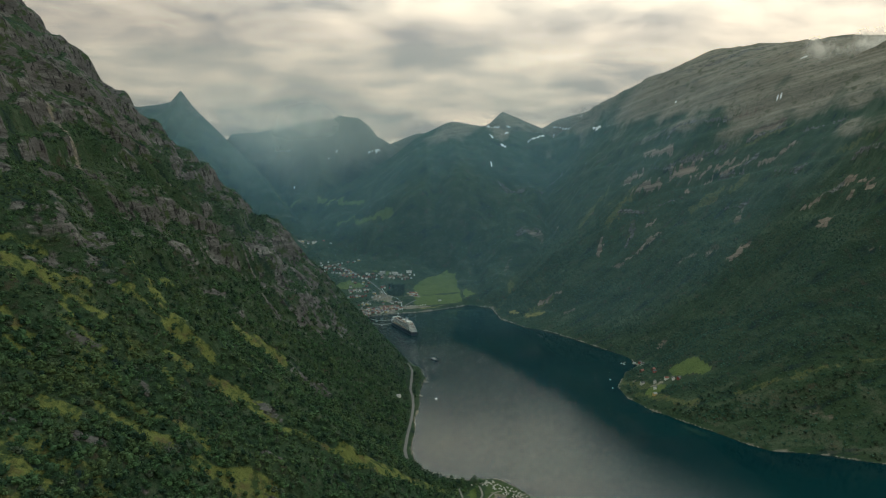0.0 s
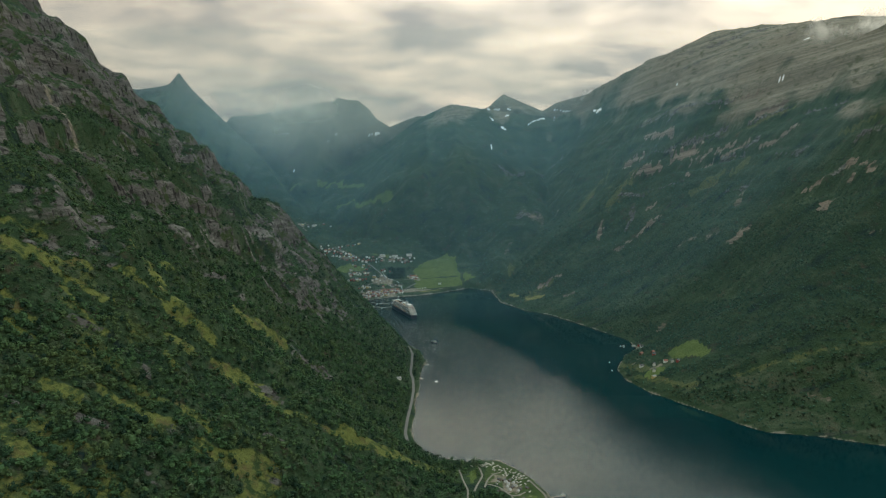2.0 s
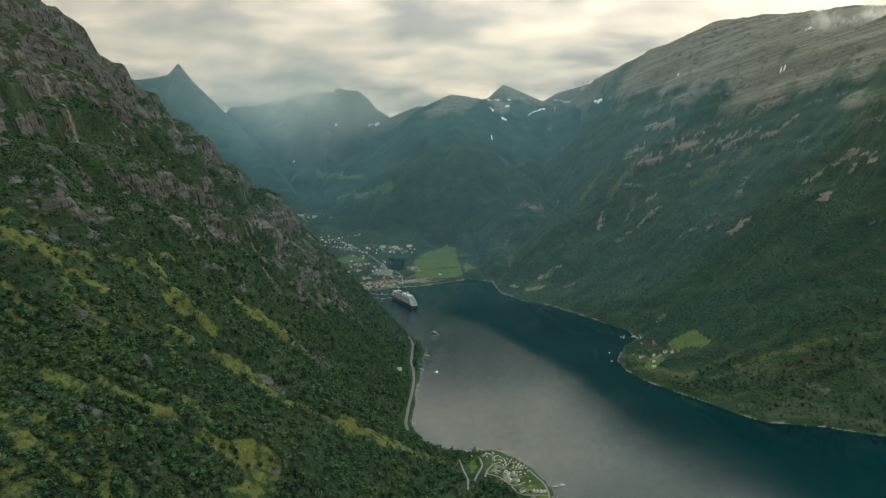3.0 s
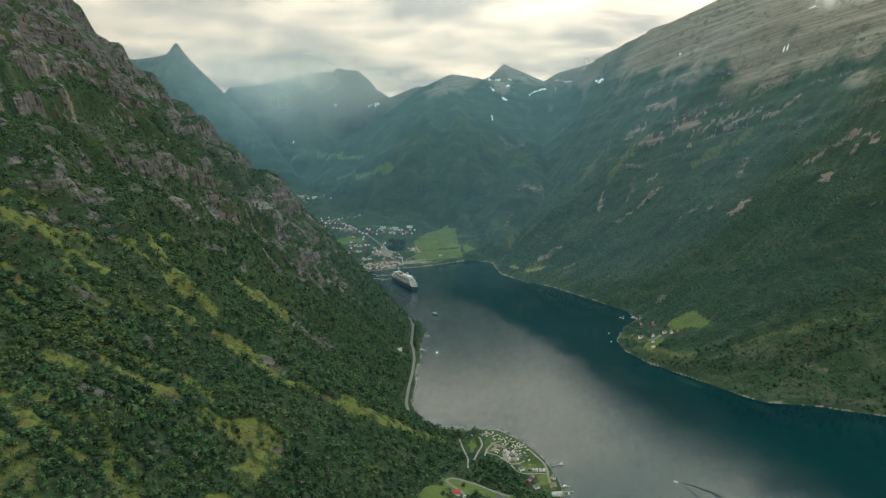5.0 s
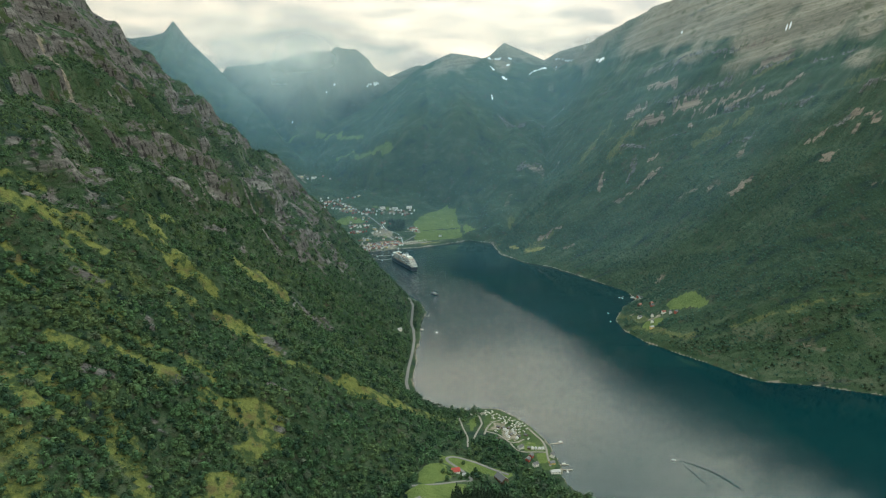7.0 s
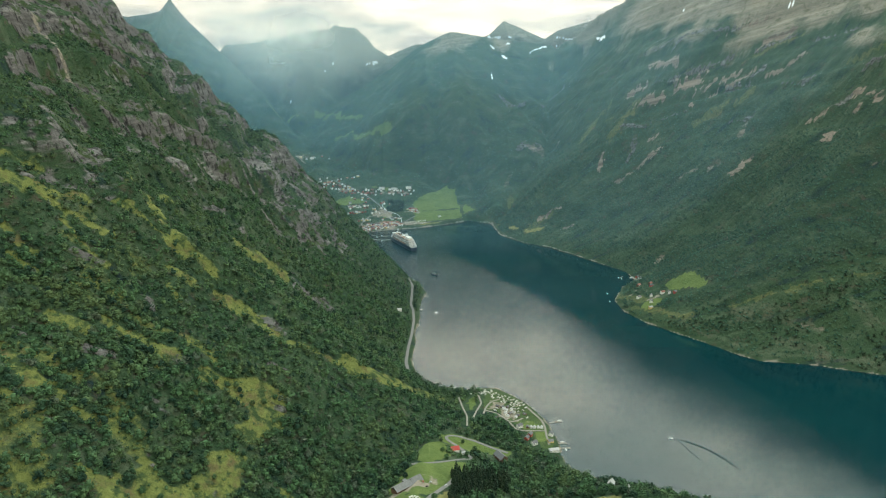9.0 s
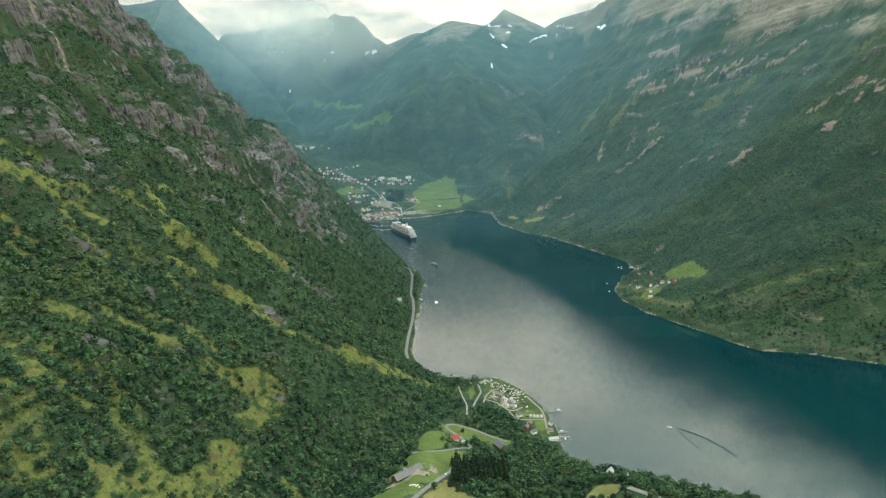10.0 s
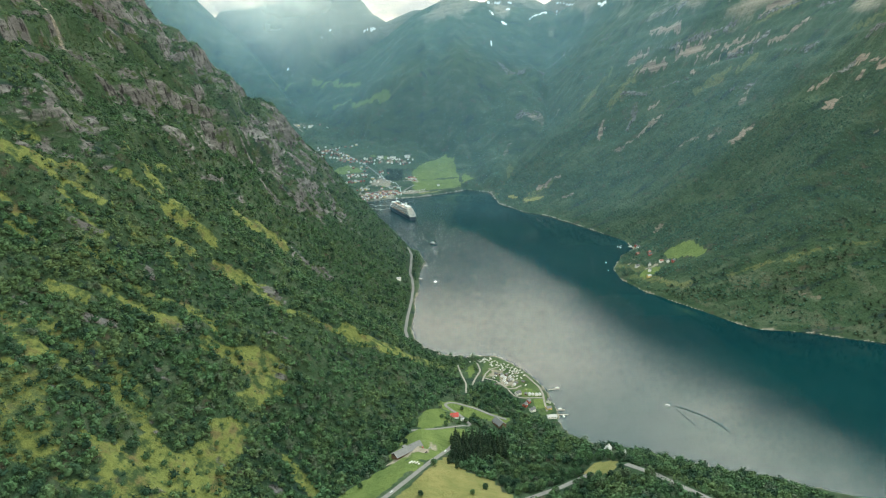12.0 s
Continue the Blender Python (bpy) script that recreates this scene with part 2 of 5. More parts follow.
def inside_distance(x, y, poly):
    """Distance to a closed outline, positive inside."""
    d2 = np.full(x.shape, 1e12)
    inner = np.zeros(x.shape, bool)
    for (x0, y0), (x1, y1) in zip(poly, poly[1:] + poly[:1]):
        ex, ey = x1 - x0, y1 - y0
        t = np.clip(((x - x0) * ex + (y - y0) * ey) / (ex * ex + ey * ey + 1e-9), 0, 1)
        d2 = np.minimum(d2, (x - x0 - t * ex) ** 2 + (y - y0 - t * ey) ** 2)
        if y0 != y1:
            inner ^= ((y0 > y) != (y1 > y)) & (x < ex * (y - y0) / ey + x0)
    return np.where(inner, 1, -1) * np.sqrt(d2)


def along(x, y, line):
    """Distance to an open line of (x, y, z) and the line's z at the nearest place."""
    best, high = np.full(x.shape, 1e12), np.zeros(x.shape)
    for (x0, y0, z0), (x1, y1, z1) in zip(line, line[1:]):
        ex, ey = x1 - x0, y1 - y0
        t = np.clip(((x - x0) * ex + (y - y0) * ey) / (ex * ex + ey * ey + 1e-9), 0, 1)
        d2 = (x - x0 - t * ex) ** 2 + (y - y0 - t * ey) ** 2
        near = d2 < best
        best, high = np.where(near, d2, best), np.where(near, z0 + t * (z1 - z0), high)
    return np.sqrt(best), high


def smax(a, b, k=12.0):
    """The larger of two heights with a rounded joint."""
    h = np.clip(0.5 + 0.5 * (a - b) / k, 0, 1)
    return b + (a - b) * h + k * h * (1 - h)


ROAD_SHORE = [(-303, 2703), (-177, 2413), (-78, 2197), (-55, 2102), (-64, 2027), (-71, 1935), (-66, 1861), (-75, 1728), (-73, 1612), (-75, 1510), (-50, 1434)]
CAMP_SHORE = [(0, 1395), (59, 1376), (96, 1388), (124, 1382), (153, 1353), (185, 1304), (205, 1247), (217, 1200), (223, 1144), (220, 1103), (226, 1064), (265, 1028), (356, 997), (478, 941), (680, 869)]
HEAD_SHORE = [(132, 3328), (45, 3256), (-30, 3200), (-120, 3147), (-253, 3108), (-378, 3032), (-330, 2880)]
FAR_SHORE = [(1015, 1457), (892, 1510), (783, 1532), (737, 1583), (687, 1668), (626, 1749), (585, 1815), (547, 1910), (544, 2016), (608, 2164), (678, 2244),
             (671, 2359), (628, 2436), (552, 2581), (455, 2743), (358, 2826), (262, 2996), (242, 3256)]
FJORD = ROAD_SHORE + CAMP_SHORE + [(1500, 600), (3600, 0), (3600, 500), (2000, 1050), (1300, 1330)] + FAR_SHORE + HEAD_SHORE
LEFT_BASE = [(3, 1330)] + ROAD_SHORE[::-1] + [(-420, 2900), (-700, 3300), (-1300, 3700), (-3700, 3900), (-3700, -700), (-420, -700), (-250, 300), (-170, 700), (-90, 850), (-30, 992), (20, 1209)]
RIGHT_BASE = [(3700, 450), (2000, 1050), (1300, 1330)] + FAR_SHORE + [(232, 3340), (150, 3700), (-100, 4100), (-500, 4700), (-500, 5300), (3700, 5300)]
NEAR_BASE = [(-75, 1510), (-50, 1434)] + CAMP_SHORE + [(1500, 600), (3600, 0), (3600, -700), (-900, -700), (-500, 700)]

RIDGES = [
    # line of the crest, fall to either side
    ([(-3000, 4400, 1300), (-2054, 4600, 1116), (-1850, 4590, 1150), (-1781, 4600, 1228), (-1690, 4590, 1110), (-1408, 4480, 858), (-1213, 4400, 680), (-1088, 4300, 540), (-950, 4200, 400)], 0.95),
    ([(-1520, 4860, 959), (-1322, 4860, 970), (-1124, 4860, 1008), (-926, 4860, 1052), (-788, 4860, 1064), (-748, 4860, 1090), (-700, 4860, 1076), (-610, 4860, 1072), (-530, 4860, 1008), (-471, 4860, 932), (-372, 4874, 878), (-214, 4896, 832)], 1.3),
    ([(-417, 4950, 872), (-300, 4950, 921), (-186, 4950, 963), (-39, 4950, 960), (195, 4950, 979)], 1.2),
    ([(700, 4500, 930), (300, 4450, 970), (58, 4400, 1007), (-100, 4390, 940), (-165, 4390, 905), (-352, 4390, 768), (-540, 4385, 645), (-690, 4385, 570), (-850, 4390, 480), (-980, 4400, 400)], 0.82),
    ([(1500, 4750, 1250), (1100, 4750, 1130), (800, 4755, 1040), (700, 4760, 985), (520, 4760, 1060), (420, 4760, 1100), (330, 4750, 1020)], 0.8),
    ([(420, 3900, 560), (150, 3990, 470), (-100, 4010, 480), (-300, 4030, 420), (-430, 4030, 340)], 0.95),
    ([(640, 1830, 10), (880, 1780, 95), (1200, 1770, 175), (1700, 1500, 290), (2500, 1150, 420)], 0.5),
]


# line of (x, y, z), half width
ROADS = {
    "shore_road": ([(-200, 2420, 5), (-120, 2249, 5), (-103, 2170, 5), (-101, 2067, 5), (-100, 1972, 5), (-90, 1911, 5), (-84, 1822, 5), (-85, 1719, 5), (-90, 1614, 5), (-91, 1521, 5), (-78, 1440, 6)], 3.6),
    "main_road": ([(-150, 690, 96), (-107, 740, 91), (-80, 760, 89), (-57, 796, 86), (-17, 864, 77), (9, 915, 63), (16, 935, 58)], 3.4),
    "farm_road": ([(-52, 976, 60), (-11, 990, 54), (19, 1020, 40), (50, 1056, 22)], 2.4),
    "hairpin_road": ([(50, 1056, 22), (30, 1082, 28), (8, 1096, 34), (3, 1108, 34), (12, 1120, 31), (25, 1127, 26), (61, 1126, 15), (89, 1114, 9), (119, 1098, 7)], 2.7),
    "camp_lane": ([(47, 1185, 15), (49, 1236, 9), (41, 1280, 6), (34, 1328, 5)], 1.7),
    "campsite_road": ([(60, 1225, 9), (68, 1257, 8), (82, 1300, 6), (78, 1336, 5), (70, 1352, 4)], 1.8),
    "campsite_lane": ([(83, 1248, 8), (91, 1282, 7), (105, 1309, 6), (122, 1318, 5)], 1.8),
    "campsite_track": ([(88, 1262, 8), (109, 1252, 8), (123, 1232, 8), (133, 1212, 8), (145, 1216, 7), (162, 1232, 6)], 1.8),
    "campsite_loop": ([(176, 1284, 5), (190, 1248, 5), (199, 1228, 5), (202, 1200, 5), (200, 1163, 5), (200, 1130, 5)], 2.0),
    "campsite_path": ([(133, 1212, 8), (142, 1185, 8), (156, 1176, 8), (179, 1182, 6), (200, 1182, 5)], 1.7),
    "lower_road": ([(80, 740, 84), (105, 776, 72), (124, 800, 60), (177, 856, 36), (230, 880, 44)], 3.6),
    "upper_road": ([(270, 850, 80), (298, 800, 97), (311, 772, 104), (328, 740, 112), (350, 700, 122)], 4.4),
    "village_road": ([(-375, 3100, 5), (-400, 3200, 10), (-375, 3320, 23), (-328, 3332, 30), (-291, 3360, 38), (-330, 3440, 60), (-390, 3524, 88), (-470, 3580, 118), (-600, 3650, 165)], 4.0),
    "waterfront_road": ([(-320, 3050, 4), (-300, 3110, 5), (-250, 3165, 6), (-200, 3230, 9), (-140, 3330, 25)], 4.0),
}


def ledges(z, x, y, rise, sharp, seed):
    """Breaks a slope into cliffs and benches."""
    u = z / rise + fbm(x, y, 260, seed, 3) * 1.6
    f = u - np.floor(u)
    s = np.clip((f - 0.5) * (1 + sharp) + 0.5, 0, 1)
    s = s * s * (3 - 2 * s)
    return z + (s - f) * rise * 0.45


def strata_lines(x, y, z):
    """Long slanting beds of rock that climb along the far mountainside."""
    return fbm((0.45 * x + 0.9 * y) * 0.22, 2.2 * z - 0.55 * (0.9 * x - 0.45 * y), 120, 41, 5, 0.6)


def height(x, y):
    wob = fbm(x, y, 420, 11, 5) * 150
    rough = ridged(x, y, 160, 31, 5)
    # valley floor behind the village
    floor = np.interp(y, [3000, 3150, 3300, 3500, 3700, 4000, 4400, 5000], [0, 3, 18, 70, 160, 290, 390, 470]) + fbm(x, y, 260, 51, 4) * np.interp(y, [3400, 3900, 4300], [6, 90, 50])
    # the mountain above the shore road
    d = inside_distance(x, y, LEFT_BASE)
    dd = np.maximum(d + wob * 0.35 * np.clip(d / 200, 0, 1), np.minimum(d, 0) * 3)
    near = np.interp(dd, [-100, 0, 90, 300, 600, 900, 1300, 3000], [-80, 0, 50, 195, 440, 680, 1000, 1500])
    far = np.interp(dd, [-100, 0, 60, 250, 450, 650, 850, 1180, 1500, 3000], [-90, 0, 40, 222, 452, 655, 840, 1200, 1420, 1720])
    w = np.clip((y - 800) / 1100, 0, 1)
    left = near * (1 - w) + far * w
    high = np.clip((left - 230) / 160, 0, 1) * np.clip((y - 900) / 500, 0, 1)
    left = left + (ledges(left, x, y, 115, 2.2, 23) - left) * high + rough * np.clip(dd / 400, 0, 1) * (24 + 16 * high) + ridged(x, y, 48, 37, 3) * 10 * high
    # the mountain across the water
    d = inside_distance(x, y, RIGHT_BASE)
    dd = np.maximum(d + wob * 0.6 * np.clip(d / 300, 0, 1), np.minimum(d, 0) * 3)
    right = np.interp(dd, [-100, 0, 120, 400, 800, 1150, 1400, 1900, 3000], [-90, 0, 55, 270, 660, 1040, 1170, 1260, 1400])
    right = right * np.interp(y, [2600, 3200, 3500, 3700, 3900, 4400], [1.0, 1.085, 1.095, 1.12, 1.19, 1.22])
    alp = np.clip((right - 350) / 300, 0, 1)
    right = right + rough * np.clip(dd / 500, 0, 1) * (24 - 14 * alp) + strata_lines(x, y, right) * 34 * alp
    # the hillside below the eye
    d = inside_distance(x, y, NEAR_BASE)
    low = np.interp(d, [-100, 0, 40, 150, 250, 350, 500, 800, 1400], [-80, 0, 5, 12, 55, 92, 120, 250, 480])
    steep = np.interp(d, [-100, 0, 40, 200, 500, 1400], [-80, 0, 18, 95, 190, 480])
    w = np.clip((x - 180) / 120, 0, 1)
    slope = low * (1 - w) + steep * w + fbm(x, y, 120, 71, 4) * np.clip(d / 150, 0, 1) * 14
    z = smax(smax(left, slope), smax(right, np.where(y > 2950, floor, -60)))
    for line, fall in RIDGES:
        dist, top = along(x, y, line)
        cone = top - fall * dist * (1 + 0.5 * fbm(x, y, 300, 91, 3)) - 0.7 * np.maximum(dist - 550, 0) + rough * np.clip(dist / 150, 0.12, 1) * 34
        z = smax(z, cone)
    for line, half in ROADS.values():
        lx, ly = [p[0] for p in line], [p[1] for p in line]
        close = (x > min(lx) - 30) & (x < max(lx) + 30) & (y > min(ly) - 30) & (y < max(ly) + 30)
        if close.any():
            dist, level = along(x[close], y[close], line)
            w = np.clip((dist - half - 3) / 12, 0, 1)
            z[close] = level + (z[close] - level) * w * w * (3 - 2 * w)
    # the shore
    shore = -inside_distance(x, y, FJORD)
    edge = shore + fbm(x, y, 40, 81, 3) * 9
    return np.where(edge > 0, np.clip(z, 1.0 + 0.02 * np.minimum(edge, 40), edge * 1.3 + 1.2), np.maximum(edge * 0.8 - 1, -40))


def steps(*spans):
    values = []
    for a, b, s in spans:
        values += list(np.arange(a, b, s))
    return np.array(values + [spans[-1][1]])


GX = steps((-3700, -1900, 24), (-1900, -1250, 12), (-1250, 1300, 7), (1300, 2300, 11), (2300, 3700, 26))
GY = steps((-700, 400, 30), (400, 1500, 6.5), (1500, 3000, 7.5), (3000, 4000, 9), (4000, 5040, 12))


def smooth(a, lo, hi):
    t = np.clip((a - lo) / (hi - lo), 0, 1)
    return t * t * (3 - 2 * t)


def patch(x, y, cx, cy, rx, ry, turn=0.0, ragged=0.6, seed=5):
    """A soft-edged, uneven patch of ground: 1 in its middle, 0 outside."""
    reach = max(rx, ry) * 1.9 + 10
    close = (np.abs(x - cx) < reach) & (np.abs(y - cy) < reach)
    whole = np.zeros_like(x)
    if not close.any():
        return whole
    x, y = x[close], y[close]
    c, s = math.cos(radians(turn)), math.sin(radians(turn))
    u, v = ((x - cx) * c + (y - cy) * s) / rx, (-(x - cx) * s + (y - cy) * c) / ry
    r = np.sqrt(u * u + v * v) + fbm(x, y, max(12, (rx + ry) * 0.45), seed, 4) * ragged * 1.4
    whole[close] = 1 - smooth(r, 0.8, 1.08)
    return whole


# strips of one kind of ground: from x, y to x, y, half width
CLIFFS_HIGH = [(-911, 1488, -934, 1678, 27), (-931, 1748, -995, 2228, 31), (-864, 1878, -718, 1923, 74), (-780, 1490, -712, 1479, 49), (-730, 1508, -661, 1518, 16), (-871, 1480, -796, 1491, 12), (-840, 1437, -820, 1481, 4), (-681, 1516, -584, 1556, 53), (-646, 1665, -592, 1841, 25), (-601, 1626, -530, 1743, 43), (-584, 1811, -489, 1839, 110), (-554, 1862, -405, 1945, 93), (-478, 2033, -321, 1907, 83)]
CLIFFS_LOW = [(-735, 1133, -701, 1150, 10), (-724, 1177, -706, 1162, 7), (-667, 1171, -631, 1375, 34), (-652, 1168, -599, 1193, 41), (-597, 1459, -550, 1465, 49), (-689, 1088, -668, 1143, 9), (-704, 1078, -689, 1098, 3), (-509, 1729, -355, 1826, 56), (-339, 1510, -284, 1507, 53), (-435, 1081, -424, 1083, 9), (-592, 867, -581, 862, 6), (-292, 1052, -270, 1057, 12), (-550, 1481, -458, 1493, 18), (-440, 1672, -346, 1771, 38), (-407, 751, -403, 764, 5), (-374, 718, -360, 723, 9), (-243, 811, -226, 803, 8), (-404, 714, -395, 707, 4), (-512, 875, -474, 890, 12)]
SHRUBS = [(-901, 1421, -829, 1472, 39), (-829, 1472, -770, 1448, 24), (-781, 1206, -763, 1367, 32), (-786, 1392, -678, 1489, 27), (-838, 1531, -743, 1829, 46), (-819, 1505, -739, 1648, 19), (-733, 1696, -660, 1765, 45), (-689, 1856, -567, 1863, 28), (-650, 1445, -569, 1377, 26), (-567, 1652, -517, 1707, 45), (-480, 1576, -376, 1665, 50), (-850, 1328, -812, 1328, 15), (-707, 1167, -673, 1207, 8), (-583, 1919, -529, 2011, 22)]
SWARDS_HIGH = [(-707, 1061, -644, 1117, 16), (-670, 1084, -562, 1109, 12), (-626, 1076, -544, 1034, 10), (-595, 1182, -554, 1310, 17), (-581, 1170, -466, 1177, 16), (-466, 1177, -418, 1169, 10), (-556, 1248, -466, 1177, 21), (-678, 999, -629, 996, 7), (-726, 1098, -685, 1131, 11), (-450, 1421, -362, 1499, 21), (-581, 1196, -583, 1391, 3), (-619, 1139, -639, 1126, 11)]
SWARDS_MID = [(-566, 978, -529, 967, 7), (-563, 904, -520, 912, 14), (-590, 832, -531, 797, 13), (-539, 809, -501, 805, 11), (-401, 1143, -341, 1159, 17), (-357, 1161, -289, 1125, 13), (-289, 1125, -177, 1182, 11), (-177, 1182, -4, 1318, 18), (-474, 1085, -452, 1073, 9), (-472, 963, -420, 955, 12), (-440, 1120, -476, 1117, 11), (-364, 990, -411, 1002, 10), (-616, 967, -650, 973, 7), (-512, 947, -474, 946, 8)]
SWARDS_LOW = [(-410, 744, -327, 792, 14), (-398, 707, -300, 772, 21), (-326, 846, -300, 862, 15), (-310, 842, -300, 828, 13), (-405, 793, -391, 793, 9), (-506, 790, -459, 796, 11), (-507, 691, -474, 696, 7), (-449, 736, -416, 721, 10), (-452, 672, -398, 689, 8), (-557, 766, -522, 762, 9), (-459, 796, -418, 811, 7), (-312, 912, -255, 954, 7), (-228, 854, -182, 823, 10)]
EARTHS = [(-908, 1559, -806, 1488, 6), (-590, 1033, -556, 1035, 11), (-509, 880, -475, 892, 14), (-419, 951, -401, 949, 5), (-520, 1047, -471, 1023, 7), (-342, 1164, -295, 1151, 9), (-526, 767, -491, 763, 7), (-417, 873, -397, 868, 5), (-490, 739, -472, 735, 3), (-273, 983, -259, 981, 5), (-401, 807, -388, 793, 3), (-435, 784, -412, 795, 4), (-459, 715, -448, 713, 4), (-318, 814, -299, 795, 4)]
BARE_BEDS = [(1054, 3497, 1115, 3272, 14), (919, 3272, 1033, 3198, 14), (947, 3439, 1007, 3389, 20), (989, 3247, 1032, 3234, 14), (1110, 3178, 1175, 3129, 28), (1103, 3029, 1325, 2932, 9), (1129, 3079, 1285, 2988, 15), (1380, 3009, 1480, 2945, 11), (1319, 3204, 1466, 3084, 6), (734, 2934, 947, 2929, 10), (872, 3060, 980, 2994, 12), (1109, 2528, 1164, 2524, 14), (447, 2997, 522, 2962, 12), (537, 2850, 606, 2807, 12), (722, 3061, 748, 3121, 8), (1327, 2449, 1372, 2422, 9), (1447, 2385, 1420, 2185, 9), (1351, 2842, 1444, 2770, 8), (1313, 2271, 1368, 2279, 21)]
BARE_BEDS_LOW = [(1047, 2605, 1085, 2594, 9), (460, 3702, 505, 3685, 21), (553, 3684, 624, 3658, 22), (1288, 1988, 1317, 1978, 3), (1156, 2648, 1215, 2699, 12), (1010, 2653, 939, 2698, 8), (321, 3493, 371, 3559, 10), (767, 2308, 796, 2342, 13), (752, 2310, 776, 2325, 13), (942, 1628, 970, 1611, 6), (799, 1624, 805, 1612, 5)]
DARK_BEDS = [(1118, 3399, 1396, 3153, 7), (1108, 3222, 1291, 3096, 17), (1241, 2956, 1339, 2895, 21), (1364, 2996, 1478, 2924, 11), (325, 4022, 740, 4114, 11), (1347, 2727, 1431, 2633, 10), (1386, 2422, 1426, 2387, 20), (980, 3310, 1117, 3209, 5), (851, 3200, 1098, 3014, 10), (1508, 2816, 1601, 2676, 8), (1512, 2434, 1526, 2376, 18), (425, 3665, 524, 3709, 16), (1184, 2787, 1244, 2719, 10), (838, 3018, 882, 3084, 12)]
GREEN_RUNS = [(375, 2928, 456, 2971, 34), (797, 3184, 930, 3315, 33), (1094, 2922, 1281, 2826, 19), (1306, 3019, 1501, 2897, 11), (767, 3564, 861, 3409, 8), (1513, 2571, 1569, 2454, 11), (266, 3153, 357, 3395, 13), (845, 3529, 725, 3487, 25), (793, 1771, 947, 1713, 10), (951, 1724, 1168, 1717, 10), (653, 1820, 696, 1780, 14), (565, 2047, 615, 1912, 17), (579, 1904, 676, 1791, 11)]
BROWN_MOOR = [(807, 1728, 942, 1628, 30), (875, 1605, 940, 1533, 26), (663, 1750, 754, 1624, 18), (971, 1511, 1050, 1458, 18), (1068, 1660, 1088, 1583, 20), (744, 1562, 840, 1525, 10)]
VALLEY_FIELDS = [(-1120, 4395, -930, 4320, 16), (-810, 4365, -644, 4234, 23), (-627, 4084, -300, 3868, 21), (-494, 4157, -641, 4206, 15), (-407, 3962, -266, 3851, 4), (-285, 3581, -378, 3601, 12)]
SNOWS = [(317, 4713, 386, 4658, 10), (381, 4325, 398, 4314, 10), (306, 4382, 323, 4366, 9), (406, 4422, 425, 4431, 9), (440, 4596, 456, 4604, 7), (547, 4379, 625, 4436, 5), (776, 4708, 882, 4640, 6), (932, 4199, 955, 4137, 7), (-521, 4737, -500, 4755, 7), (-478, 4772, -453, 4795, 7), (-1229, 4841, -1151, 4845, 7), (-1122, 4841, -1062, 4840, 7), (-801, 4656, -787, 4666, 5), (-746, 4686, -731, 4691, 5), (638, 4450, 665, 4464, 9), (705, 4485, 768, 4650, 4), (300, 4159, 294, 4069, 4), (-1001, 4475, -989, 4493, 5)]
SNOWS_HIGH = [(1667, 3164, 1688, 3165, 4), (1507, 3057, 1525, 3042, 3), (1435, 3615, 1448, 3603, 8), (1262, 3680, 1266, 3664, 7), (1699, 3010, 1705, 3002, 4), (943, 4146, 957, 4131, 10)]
# middle, half length, half width, turn
SOILS = [(-40, 893, 17, 12, 30), (-75, 870, 12, 6, 40)]
LAWNS = [[(-150, 3375), (98, 3420), (65, 3604), (19, 3670), (-60, 3600), (-160, 3500)], [(100, 3330), (170, 3400), (120, 3470), (98, 3420)], [(676, 1992), (763, 1944), (803, 1860), (747, 1872), (684, 1924)], [(-50, 1040), (0, 1080), (20, 1036), (-36, 966)], [(-98, 902), (-64, 958), (50, 1046), (46, 980), (16, 930), (-8, 878), (-26, 862), (-76, 862)], [(0, 1090), (-4, 1112), (20, 1132), (66, 1132), (125, 1100), (112, 1082), (60, 1092), (45, 1075)], [(-235, 690), (-155, 800), (-100, 850), (-75, 868), (-22, 862), (-60, 800), (-84, 766), (-112, 742), (-156, 690)], [(16, 1116), (60, 1119), (118, 1092), (104, 1086), (40, 1108)],
         [(590, 1900), (640, 1930), (660, 1890), (600, 1850)], [(-140, 3225), (110, 3312), (98, 3420), (-150, 3375)], [(-590, 3500), (-498, 3530), (-387, 3484), (-520, 3436)],
         [(158, 1192), (172, 1222), (198, 1206), (198, 1188)], [(176, 1150), (178, 1178), (198, 1178), (198, 1140)], [(60, 1262), (72, 1300), (68, 1330), (50, 1320), (54, 1270)], [(-320, 3330), (-290, 3300), (-240, 3340), (-280, 3350)]]
OPEN = [[(-387, 948), (-373, 968), (-331, 988), (-298, 1008), (-250, 1004), (-252, 976), (-271, 936), (-294, 896), (-306, 908), (-297, 944), (-343, 944)],
         [(-399, 740), (-395, 808), (-376, 796), (-348, 788), (-332, 820), (-320, 856), (-291, 860), (-292, 828), (-303, 792), (-303, 760), (-390, 692), (-398, 704)]]
STRAW = [[(676, 1992), (763, 1944), (803, 1860), (747, 1872), (684, 1924)], [(-72, 755), (-8, 866), (8, 892), (40, 868), (64, 852), (88, 826), (98, 776), (60, 690), (-138, 690)], [(-150, 3375), (98, 3420), (65, 3604), (19, 3670), (-60, 3600), (-160, 3500)], [(100, 3330), (170, 3400), (120, 3470), (98, 3420)], [(200, 880), (240, 920), (290, 900), (250, 860)]]
CAMP = [(87, 1368), (117, 1380), (154, 1352), (187, 1300), (208, 1224), (218, 1160), (209, 1116), (183, 1108), (172, 1136), (157, 1168), (139, 1204), (108, 1252), (83, 1252)]
